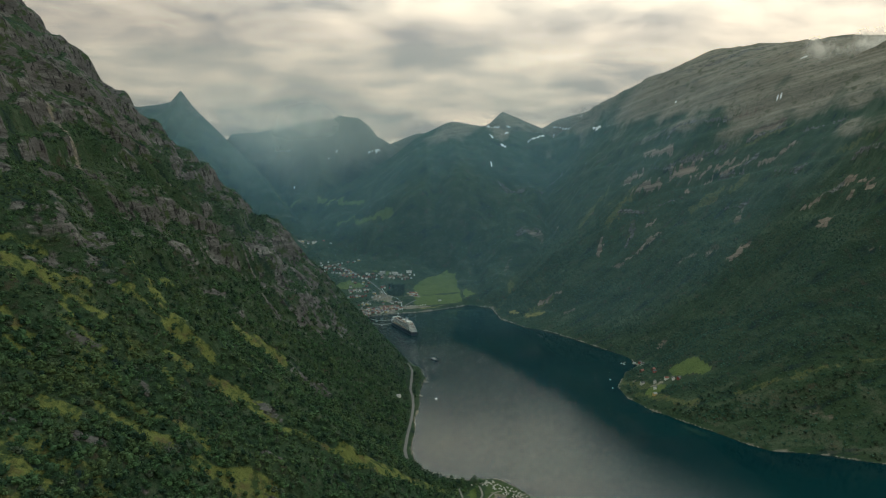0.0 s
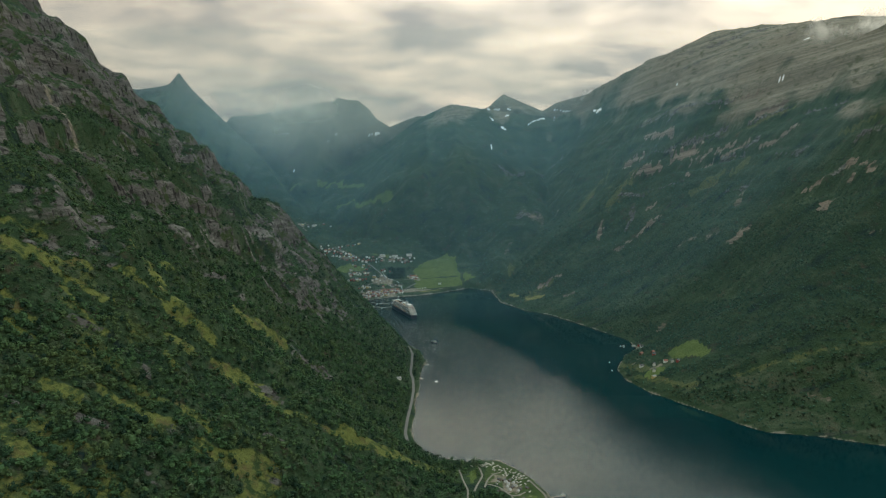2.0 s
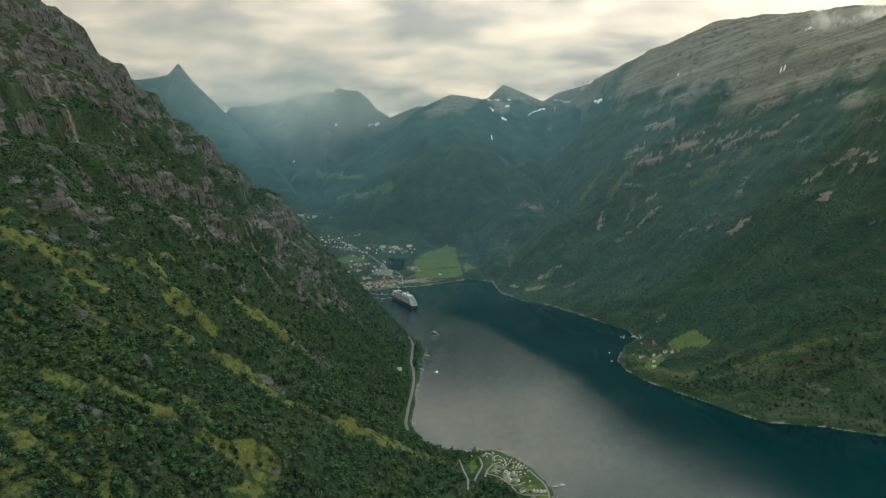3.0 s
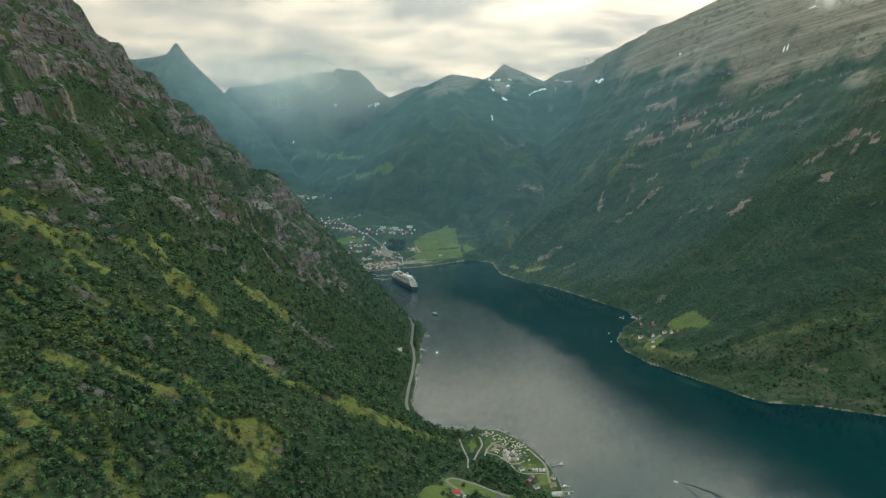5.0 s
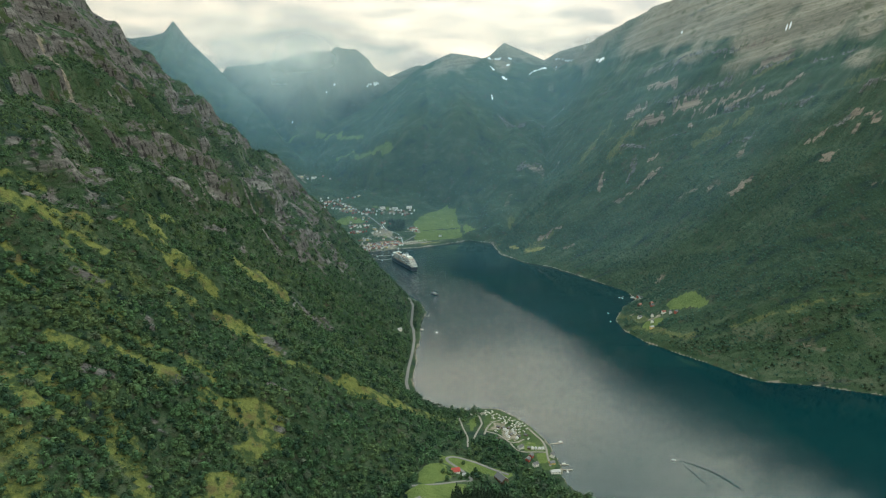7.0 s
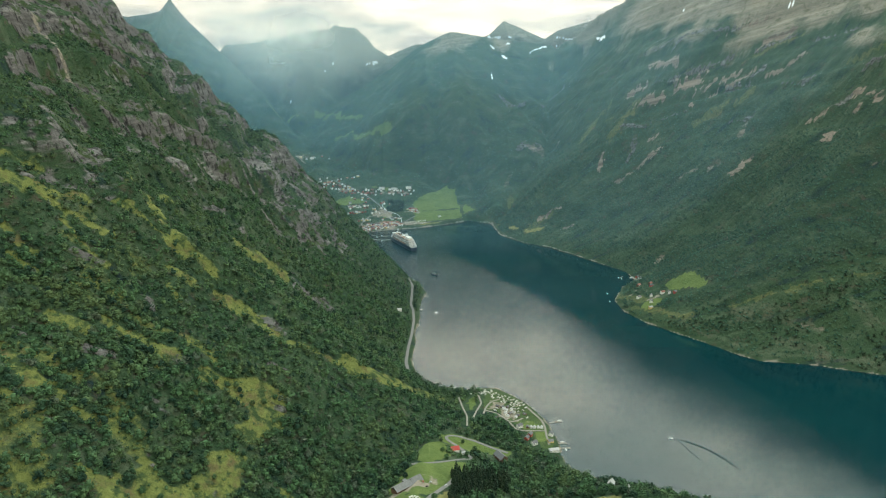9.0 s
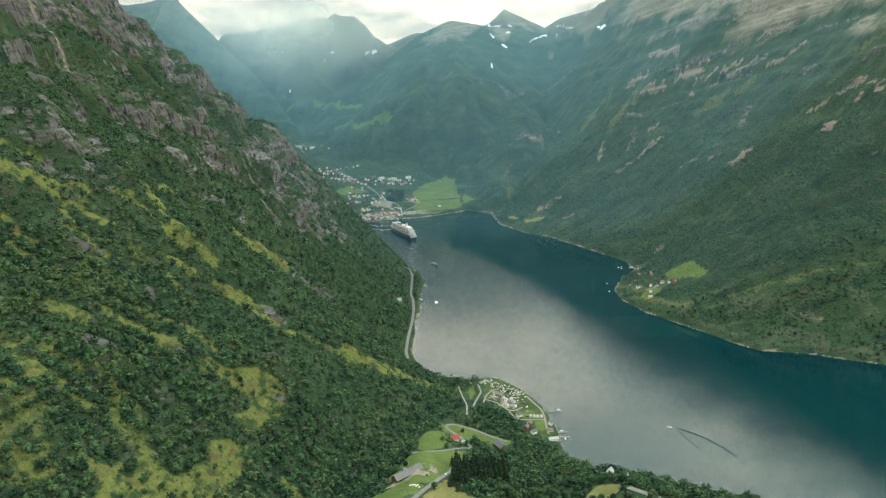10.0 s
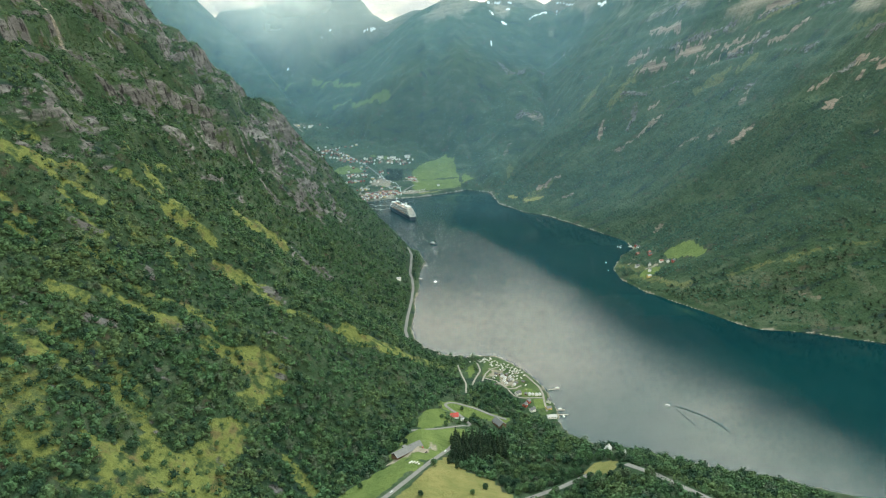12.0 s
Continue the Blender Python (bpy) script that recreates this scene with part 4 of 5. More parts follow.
def copy_place(ob, x, y, turn=0.0, size=1.0):
    KEEP_CLEAR.append((x, y - (14 if y > 1800 else 4), 20.0 if y > 1800 else 13.0))
    return copy_thing(ob, stand(x, y, turn) @ Matrix.Scale(size, 4))


# village at the head of the fjord
VG = "village houses"
styles = [
    gable_house("house", "white wooden village house with a slate roof", 11, 8, 5, 3.2, M_WALLS["white"], M_ROOFS["slate"], group=VG),
    gable_house("house", "red wooden village house with a slate roof", 10, 7.5, 4.6, 3.0, M_WALLS["red"], M_ROOFS["slate"], group=VG),
    gable_house("house", "brown timber village house with a red tile roof", 12, 8.5, 4.8, 3.4, M_WALLS["brown"], M_ROOFS["tile"], group=VG),
    gable_house("house", "ochre village house with a pale tin roof", 12, 8, 5, 3, M_WALLS["yellow"], M_ROOFS["tin"], group=VG),
    gable_house("house", "white village house with a red tile roof", 11, 8, 5.2, 3.4, M_WALLS["white"], M_ROOFS["tile"], group=VG),
    gable_house("hotel_building", "long white hotel building with a pale roof", 30, 12, 8, 3.5, M_WALLS["white"], M_ROOFS["tin"], 6, group="large village buildings"),
    gable_house("shed", "grey harbour shed with a pale tin roof", 22, 12, 6, 3, M_WALLS["grey"], M_ROOFS["tin"], 3, False, group="large village buildings"),
]
# middle, spread along, spread across, turn, houses
HAMLETS = [(-640, 3665, 70, 26, 20, 22), (-540, 3590, 70, 24, -20, 22), (-400, 3562, 76, 18, 0, 20), (-225, 3562, 70, 16, 0, 14), (-440, 3425, 50, 14, 10, 12), (-440, 3362, 46, 12, 8, 9),
           (-340, 3115, 80, 30, 30, 46), (-285, 3185, 84, 30, 14, 44), (-165, 3395, 30, 20, 0, 8), (-390, 3262, 34, 22, 0, 7), (-340, 3380, 24, 26, 0, 5), (-300, 3480, 30, 12, 0, 4), (-390, 3080, 24, 34, 20, 9), (-470, 3480, 90, 40, 0, 7), (-250, 3280, 50, 40, 0, 6), (-700, 3700, 60, 30, 20, 8), (-520, 3700, 50, 16, 0, 5), (-345, 3040, 14, 30, 0, 5)]
rnd = random.Random(4)
placed, used = [], set()
for cx, cy, along_, across, turn, count in HAMLETS:
    for _ in range(count):
        for _ in range(30):
            u, v = rnd.uniform(-1, 1) * along_, rnd.uniform(-1, 1) * across
            x = cx + u * math.cos(radians(turn)) - v * math.sin(radians(turn))
            y = cy + u * math.sin(radians(turn)) + v * math.cos(radians(turn))
            shore = -float(inside_distance(np.array([x]), np.array([y]), FJORD)[0])
            if shore > 14 and all((x - p) ** 2 + (y - q) ** 2 > 13.5 ** 2 for p, q in placed):
                break
        else:
            continue
        placed.append((x, y))
        k = rnd.choice((0, 0, 0, 1, 1, 2, 3, 4, 4))
        ang = rnd.choice((0, 90)) + turn + rnd.uniform(-30, 30)
        if k in used:
            copy_place(styles[k], x, y, ang, rnd.uniform(0.8, 1.25))
        else:
            used.add(k)
            place(styles[k], x, y, ang)
place(styles[5], -330, 3585, 5)
copy_place(styles[5], -262, 3580, -12)
copy_place(styles[5], -185, 3590, 3)
place(styles[6], -352, 3068, 60)
copy_place(styles[6], -300, 3140, 20)
copy_place(styles[6], -225, 3195, 25)
white_barn = gable_house("field_house", "small white house alone in the green field", 14, 7, 4, 3, M_WALLS["white"], M_ROOFS["tin"], 2, False)
place(white_barn, -16, 3322, 20)
copy_thing(styles[0], stand(-806, 3952, 10))
copy_thing(styles[5], stand(-770, 3962, 15))
copy_thing(styles[3], stand(-840, 3955, 40))
copy_thing(styles[0], stand(-673, 3968, 0))
copy_thing(styles[1], stand(-720, 3990, 20))

# farm hamlet across the water
FG = "farm hamlet houses"
far_house = gable_house("farmhouse", "white farmhouse with a slate roof by the meadow", 13, 8, 5, 3.4, M_WALLS["white"], M_ROOFS["slate"], group=FG)
place(far_house, 605, 1956, 20)
for x, y, turn, k in ((636, 1936, 70, 0), (667, 1928, 10, 4), (683, 1914, 80, 0), (695, 1902, 30, 1), (616, 1872, 15, 3), (627, 1904, 60, 0), (664, 2040, 40, 2), (655, 2000, 0, 1), (640, 2080, 30, 2), (688, 2262, 40, 1), (690, 2236, 0, 0), (672, 2275, 10, 3)):
    copy_place(styles[k], x, y, turn)

# farm on the terrace below
barn = thing("barn", "long grey barn with a slate roof and dark gable", "barn")
bl, bw = 50.0, 15.0
part("wall", block(bmesh.new(), -bl / 2, bl / 2, -bw / 2, bw / 2, -4, 4.5), M_WALLS["brown"], barn, "dark stained board walls")
bm = bmesh.new()
for s in (-1, 1):
    for x0, x1, e in ((-bl / 2 - 1, bl * 0.12, 8.3), (bl * 0.12, bl / 2 + 1, 9.2)):
        v = [bm.verts.new(p) for p in ((x0, s * (bw / 2 + 1), 4.1), (x1, s * (bw / 2 + 1), 4.1), (x1, 0, e + 1), (x0, 0, e + 1), (x0, s * (bw / 2 + 1), 3.8), (x1, s * (bw / 2 + 1), 3.8), (x1, 0, e + 0.6), (x0, 0, e + 0.6))]
        for f in ((0, 1, 2, 3), (7, 6, 5, 4), (0, 4, 5, 1), (0, 3, 7, 4), (1, 5, 6, 2)):
            bm.faces.new([v[i] for i in f])
bmesh.ops.recalc_face_normals(bm, faces=bm.faces)
part("roof", bm, M_ROOFS["weathered"], barn, "weathered slate roof in two heights")
for s in (-1, 1):
    bm = bmesh.new()
    v = [bm.verts.new((s * (bl / 2 - 0.05) + t, y, z)) for t in (0, s * 0.25) for y, z in ((-bw / 2, 4.4), (bw / 2, 4.4), (0, 9.1 if s < 0 else 10))]
    bm.faces.new(v[:3])
    bm.faces.new(v[3:][::-1])
    for i in range(3):
        bm.faces.new((v[i], v[3 + i], v[3 + (i + 1) % 3], v[(i + 1) % 3]))
    bmesh.ops.recalc_face_normals(bm, faces=bm.faces)
    part("gable", bm, M_DARK, barn, "dark boarded gable")
part("dormer", block(bmesh.new(), -2, 5, bw / 2 - 3, bw / 2 + 3.5, 2, 6.2, 0.2), M_ROOFS["weathered"], barn, "low side dormer")
for k in range(6):
    part("window", block(bmesh.new(), -20 + k * 7, -18.4 + k * 7, -bw / 2 - 0.12, -bw / 2 + 0.05, 1.2, 2.6), M_GLASS, barn)
part("barn_door", block(bmesh.new(), 12, 16, -bw / 2 - 0.2, -bw / 2 + 0.05, 0, 3.6), M_WALLS["red"], barn)
barn.matrix_basis = stand(-55, 899, 42, 1.0)
KEEP_CLEAR.extend([(-70, 884, 16), (-72, 868, 16), (-55, 895, 20), (-38, 912, 18), (-38, 884, 20)])

red_house = gable_house("red_roofed_house", "white house with a bright red roof in the meadow", 17, 11, 4.6, 6.0, M_WALLS["white"], M_ROOFS["bright"], 3, eave=1.0)
place(red_house, 21, 1068, 15, 0.82)
hut = gable_house("hut", "small pale hut beside the red-roofed house", 6, 5, 2.6, 1.8, M_WALLS["white"], M_ROOFS["tin"], 1, False)
place(hut, 36, 1066, 10)
dark_house = gable_house("dark_house", "dark brown house with a slate roof by the hairpin road", 24, 15, 6, 6, M_WALLS["brown"], M_ROOFS["slate"], 3)
place(dark_house, 104, 1080, -60)
hill_house = gable_house("hillside_house", "grey house with a pale roof among the trees", 14, 10, 5, 5, M_WALLS["grey"], M_ROOFS["tin"], 2)
place(hill_house, 277, 975, 60)
hill_white = gable_house("white_cottage", "small white cottage with a pale roof on the hillside", 10, 8, 4, 3.4, M_WALLS["white"], M_ROOFS["tin"], 2)
place(hill_white, 296, 955, 20)
hill_roof = gable_house("hidden_cottage", "low cottage with a weathered roof half hidden by trees", 13, 9, 3.5, 3, M_WALLS["grey"], M_ROOFS["weathered"], 2)
place(hill_roof, 436, 878, 10)
slope_house = gable_house("woodland_cottage", "pale cottage in the woods above the shore road", 12, 8, 4, 3, M_WALLS["white"], M_ROOFS["tin"], 2)
place(slope_house, -125, 1812, 20)


# ---- vehicles ----
def car(label, paint, long=4.4, tall=1.5, group="parked cars"):
    top = thing("car", label, "car", group)
    a = long / 2
    bm = bmesh.new()
    block(bm, -a, a, -0.88, 0.88, 0.3, 0.85, 0.12)
    part("body", bm, paint, top)
    bm = bmesh.new()
    block(bm, -a * 0.62, a * 0.5, -0.78, 0.78, 0.82, tall, 0.22)
    part("cabin", bm, M_GLASS, top)
    part("roof", block(bmesh.new(), -a * 0.45, a * 0.3, -0.7, 0.7, tall - 0.02, tall + 0.05, 0.02), paint, top)
    for x in (-a * 0.62, a * 0.62):
        for y in (-0.85, 0.85):
            bm = bmesh.new()
            bmesh.ops.create_cone(bm, cap_ends=True, segments=12, radius1=0.33, radius2=0.33, depth=0.22, matrix=pose(x, y, 0.33, 90))
            part("wheel", bm, M_DARK, top)
    return top


M_CARS = [plain("white_car_paint", (0.7, 0.7, 0.7), 0.3, var=0.03), plain("black_car_paint", (0.02, 0.02, 0.025), 0.25, var=0.05), plain("red_car_paint", (0.35, 0.04, 0.03), 0.3, var=0.05), plain("silver_car_paint", (0.42, 0.43, 0.44), 0.3, 0.6, var=0.05)]
cars = [car("white parked car beside the road", M_CARS[0]), car("black car parked in the farmyard", M_CARS[1]), car("dark red parked car on the gravel yard", M_CARS[2]), car("silver parked car on the gravel yard", M_CARS[3])]
for c, (x, y, turn) in zip(cars, ((-70, 776, 52), (-25, 892, 40), (-31, 904, 120), (-20, 908, 30))):
    c.matrix_basis = stand(x, y, turn) @ Matrix.Translation((0, 0, 0.5))
copy_thing(cars[0], stand(4, 906, 60) @ Matrix.Translation((0, 0, 0.5)))
for k, (x, y) in enumerate(((-150, 3215), (-140, 3222), (-130, 3229), (-120, 3236), (-160, 3225), (-110, 3225), (-170, 3240), (-152, 3245), (-128, 3215), (-180, 3228), (-136, 3246), (-118, 3212), (-90, 3240), (-100, 3215))):
    copy_thing(cars[(0, 0, 3, 2)[k % 4]], stand(x, y, 20 + 13 * k % 70))


def wrapped_bale():
    top = thing("hay_bale", "white plastic-wrapped hay bale beside the farmyard", "hay bale", "wrapped hay bales")
    bm = bmesh.new()
    bmesh.ops.create_cone(bm, cap_ends=True, segments=16, radius1=0.9, radius2=0.9, depth=1.7, matrix=pose(0, 0, 0.8, 90))
    bmesh.ops.bevel(bm, geom=[e for e in bm.edges if abs(e.verts[0].co.y - e.verts[1].co.y) < 0.01], offset=0.15, segments=2, affect="EDGES")
    part("wrapping", bm, M_WHITE, top)
    return top


bale = wrapped_bale()
bale.matrix_basis = stand(-49, 850, 10)
for k in range(11):
    copy_thing(bale, stand(-48 + k * 1.35, 849 + (k % 3) * 1.9, 10 + 37 * k))

# ---- campsite ----
M_CARAVAN = plain("cream_caravan_panels", (0.50, 0.48, 0.44), 0.45, var=0.12, scale=0.3)


def caravan():
    top = thing("caravan", "white caravan parked on the campsite by the water", "caravan", "campsite caravans")
    bm = bmesh.new()
    block(bm, -3.2, 3.2, -1.15, 1.15, 0.5, 2.7, 0.3)
    part("body", bm, M_CARAVAN, top)
    part("window", block(bmesh.new(), -2.0, 1.2, -1.2, -1.1, 1.4, 2.1), M_GLASS, top)
    part("window", block(bmesh.new(), -2.0, 1.2, 1.1, 1.2, 1.4, 2.1), M_GLASS, top)
    part("door", block(bmesh.new(), 1.6, 2.3, -1.19, -1.1, 0.6, 2.4), M_STEEL, top)
    part("drawbar", block(bmesh.new(), 3.1, 4.3, -0.12, 0.12, 0.5, 0.66), M_STEEL, top)
    for y in (-1.0, 1.0):
        bm = bmesh.new()
        bmesh.ops.create_cone(bm, cap_ends=True, segments=12, radius1=0.34, radius2=0.34, depth=0.2, matrix=pose(-0.2, y, 0.34, 90))
        part("wheel", bm, M_DARK, top)
    return top


van = caravan()
van.matrix_basis = stand(95, 1358, 30)
cabin = gable_house("cabin", "small brown campsite cabin with a slate roof", 7, 5, 2.5, 1.7, M_WALLS["brown"], M_ROOFS["slate"], 1, False, "campsite cabins")
place(cabin, 167, 1194, 80)
pale_cabin = gable_house("cabin", "small pale campsite cabin with a tin roof", 7, 5, 2.5, 1.7, M_WALLS["white"], M_ROOFS["tin"], 1, False, "campsite cabins")
place(pale_cabin, 127, 1274, 20)
taken = []


def free_spot(x, y, gap):
    ok = all((x - p) ** 2 + (y - q) ** 2 > gap * gap for p, q in taken)
    ok = ok and all(float(along(np.array([x]), np.array([y]), line)[0][0]) > half + 2.6 for line, half in ROADS.values())
    return ok and -float(inside_distance(np.array([x]), np.array([y]), FJORD)[0]) > 8


row = [(78, 1366), (100, 1368), (117, 1366), (136, 1343), (153, 1324), (172, 1304), (182, 1284)]
for k in range(150):
    i = rnd.randrange(len(row) - 1)
    u, back = rnd.random(), rnd.uniform(0, 34)
    x = row[i][0] + u * (row[i + 1][0] - row[i][0]) - back * 0.7
    y = row[i][1] + u * (row[i + 1][1] - row[i][1]) - back * 0.72
    if len(taken) < 62 and free_spot(x, y, 6.2):
        taken.append((x, y))
        copy_thing(van, stand(x, y, rnd.choice((35, 40, 125, 130)) + rnd.uniform(-8, 8)) @ Matrix.Scale(0.85, 4))
for k in range(60):
    x, y = rnd.uniform(105, 175), rnd.uniform(1225, 1292)
    if free_spot(x, y, 9.0):
        taken.append((x, y))
        copy_thing(rnd.choice((cabin, pale_cabin, van)), stand(x, y, rnd.choice((-35, 55)) + rnd.uniform(-10, 10)))
for x in (174, 181, 188, 195):
    copy_thing(pale_cabin, stand(x, 1194, 85))
for x, y, turn, k in ((151, 1192, 30, 0), (168, 1163, 60, 1), (160, 1148, 60, 1), (172, 1132, 30, 0), (209, 1168, 70, 0)):
    copy_place(styles[k], x, y, turn)
boathouse = gable_house("boathouse", "wooden boathouse with a weathered roof at the water's edge", 14, 11, 4, 3.5, M_WALLS["yellow"], M_ROOFS["weathered"], 2, False)
place(boathouse, 204, 1141, 20, 0.75)
landing = gable_house("landing_house", "pale boat landing house on the quay", 18, 9, 4, 2.4, M_WALLS["white"], M_ROOFS["tin"], 3, False)
place(landing, 206, 1112, 10)
CAMP_CLEAR = [(125, 1325, 40), (145, 1275, 34), (180, 1190, 26), (195, 1140, 24), (110, 1350, 30), (165, 1230, 26), (185, 1235, 24), (100, 1300, 20)]
KEEP_CLEAR.extend(CAMP_CLEAR)


# ---- piers, boats and ships ----
def pier(label, x0, y0, x1, y1, wide=2.4, group="wooden piers"):
    top = thing("pier", label, "pier", group)
    n = math.hypot(x1 - x0, y1 - y0)
    part("deck", block(bmesh.new(), 0, n, -wide / 2, wide / 2, 0.9, 1.2), M_DECK, top)
    for k in range(int(n // 5) + 1):
        for s in (-1, 1):
            part("pile", tube(bmesh.new(), min(k * 5 + 0.5, n - 0.4), s * (wide / 2 - 0.2), -3, 1.5, 0.16, 0.16), M_BARK, top)
    top.matrix_basis = pose(x0, y0, 0, 0, 0, math.degrees(math.atan2(y1 - y0, x1 - x0)))
    return top


for seg in ((214, 1222, 241, 1228), (216, 1142, 236, 1143), (216, 1125, 240, 1125), (645, 2290, 628, 2268)):
    pier("narrow weathered wooden pier over the water", *seg)
dock_line = [(-318, 2905), (-285, 2888), (-262, 2882), (-235, 2898), (-212, 2925)]
for (x0, y0), (x1, y1) in zip(dock_line, dock_line[1:]):
    pier("jointed pale floating dock section reaching out to the cruise ship", x0, y0, x1, y1, 5.0, "floating dock")
dock_two = [(-330, 2990), (-300, 2965), (-265, 2960), (-240, 2975)]
for (x0, y0), (x1, y1) in zip(dock_two, dock_two[1:]):
    pier("jointed pale floating dock section in the harbour", x0, y0, x1, y1, 4.0, "floating dock")


def hull_mesh(long, wide, z0, z1, bow=0.25, stern=0.85):
    """A ship's hull: bow towards +x, flared, with sheer."""
    bm = bmesh.new()
    rings = []
    n = 20
    for i in range(n + 1):
        u = i / n
        x = (u - 0.5) * long
        w = wide / 2 * min(1.0, stern + (1 - stern) * min(1, u / 0.12))
        if u > 1 - bow:
            t = (u - 1 + bow) / bow
            w *= max(0.02, 1 - t ** 2.2)
        rise = (z1 - z0) * (1 + 0.25 * max(0, (u - 0.8) / 0.2) ** 2)
        rake = long * 0.03 * max(0, (u - 0.8) / 0.2)
        rings.append([bm.verts.new(p) for p in ((x - rake, -w * 0.55, z0), (x - rake * 0.5, -w * 0.9, z0 + rise * 0.4), (x + rake * 0.4, -w, z0 + rise), (x + rake * 0.4, w, z0 + rise), (x - rake * 0.5, w * 0.9, z0 + rise * 0.4), (x - rake, w * 0.55, z0))])
    for a, b in zip(rings, rings[1:]):
        for k in range(6):
            bm.faces.new((a[k], b[k], b[(k + 1) % 6], a[(k + 1) % 6]))
    bm.faces.new(rings[0])
    bm.faces.new(rings[-1][::-1])
    bmesh.ops.recalc_face_normals(bm, faces=bm.faces)
    return bm


def round_deck(x0, x1, w, z0, z1):
    """One deck of a superstructure with rounded ends."""
    pts = [(x0 + 2, -w), (x1 - w * 0.8, -w)] + [(x1 - w * 0.8 + w * 0.8 * math.sin(a), -w * math.cos(a)) for a in (0.5, 1.0, 1.57, 2.14, 2.64)] + [(x1 - w * 0.8, w), (x0 + 2, w), (x0, w * 0.8), (x0, -w * 0.8)]
    return prism(bmesh.new(), pts, z0, z1)


# balcony brown with the shade of the open recesses put into the colour
M_BALCONY = plain("shaded_balconies", (0.17, 0.13, 0.11), 0.5, var=0.6, scale=0.35)


def cruise_ship():
    top = thing("cruise_ship", "large moored cruise ship with dark hull and white decks", "ship")
    part("hull", hull_mesh(256, 32, -3, 14, 0.22, 0.9), M_HULL, top, "dark blue hull")
    part("hull_stripe", hull_mesh(256.6, 32.4, 12.8, 14.4, 0.22, 0.9), M_WHITE, top, "white line along the hull")
    for k in range(7):
        z = 14.4 + k * 2.9
        x0, x1, w = -124 + k * 4.2, 98 - k * 4.5, 15.7 - (0.5 if k < 3 else 1.2) - k * 0.15
        d = part("deck", round_deck(x0, x1, w, z, z + 2.3), M_WHITE, top)
        part("window_band", round_deck(x0 - 0.15, x1 + 0.15, w + 0.12, z + 0.3, z + 2.0), M_BALCONY if 1 < k < 7 else M_GLASS, d)
        part("balcony_slab", round_deck(x0 - 1, x1 + 1.5, w + 0.5, z + 2.3, z + 2.9), M_WHITE, d)
    part("sun_deck", round_deck(-98, 60, 12.5, 34.7, 35.4), M_HOLIDAY, top, "brown teak sun deck")
    part("pool_house", round_deck(-40, -8, 9, 35.4, 38.6), M_WHITE, top)
    part("lido_roof", round_deck(-6, 26, 9.5, 35.4, 37.8), M_GLASS, top)
    for k in range(14):
        x, w = -30 + (k * 37) % 88 - 20, 2.0 + (k * 7) % 4
        y = (-8.5, 8.0, -3.0, 4.5)[k % 4]
        part("deck_house", block(bmesh.new(), x, x + 5 + k % 5, y - w / 2, y + w / 2, 35.4, 37.4 + (k % 3), 0.2), (M_WHITE, M_HOLIDAY, M_WHITE, M_GLASS)[k % 4], top)
    part("bridge", block(bmesh.new(), 62, 74, -17, 17, 31, 34.4, 0.4), M_WHITE, top)
    part("aft_house", round_deck(-92, -58, 10, 35.4, 41), M_WHITE, top)
    funnel = part("funnel", prism(bmesh.new(), [(-58, -4), (-44, -3), (-42, 0), (-44, 3), (-58, 4)], 35, 50), M_WHITE, top)
    part("funnel_cap", prism(bmesh.new(), [(-58, -4.1), (-44, -3.1), (-41.8, 0), (-44, 3.1), (-58, 4.1)], 47.5, 50.4), M_HULL, funnel)
    mast = part("mast", tube(bmesh.new(), 48, 0, 35, 55, 0.9, 0.4), M_WHITE, top)
    part("radar_arm", block(bmesh.new(), 47.4, 48.6, -4, 4, 48, 48.7), M_WHITE, mast)
    for x in (-20, 40):
        bm = bmesh.new()
        bmesh.ops.create_icosphere(bm, subdivisions=2, radius=3.0, matrix=Matrix.Translation((x, 5, 40)))
        part("radome", bm, M_WHITE, top)
    for s in (-1, 1):
        for k in range(9):
            bm = hull_mesh(10, 3.6, 0, 2.6, 0.3, 0.6)
            bmesh.ops.translate(bm, verts=bm.verts, vec=(-72 + k * 15, s * 16.6, 16.0))
            part("lifeboat", bm, M_ORANGE, top, "orange and white lifeboat")
    return top


ship = cruise_ship()
ship.matrix_basis = pose(-175, 2796, 0, 0, 0, math.degrees(math.atan2(2914 - 2683, -220 + 110))) @ Matrix.Diagonal((1, 1, 1.22, 1))


def ferry():
    top = thing("ferry", "small ferry with a dark hull and white deckhouse under way", "ferry")
    part("hull", hull_mesh(44, 10.5, -1.2, 4.2, 0.3, 0.8), M_HULL, top, "dark hull")
    part("bulwark", hull_mesh(44.4, 10.7, 4.0, 4.4, 0.3, 0.8), M_DARK, top)
    d = part("deckhouse", round_deck(-10, 8, 4.0, 4.2, 6.6), M_WHITE, top)
    part("window_band", round_deck(-9.6, 7.6, 4.1, 5.0, 6.0), M_GLASS, d)
    w = part("wheelhouse", round_deck(-4, 6, 3.0, 6.6, 9.0), M_WHITE, top)
    part("window_band", round_deck(-3.7, 5.8, 3.1, 7.4, 8.4), M_GLASS, w)
    part("funnel", tube(bmesh.new(), -9, 0, 6, 9.5, 1.3, 1.1), M_STEEL, top)
    part("mast", tube(bmesh.new(), -2, 0, 8.6, 14, 0.2, 0.1), M_STEEL, top)
    return top


boat = ferry()
FERRY = (-32, 2320)
boat.matrix_basis = pose(*FERRY, 0, 0, 0, 130) @ Matrix.Scale(0.8, 4)


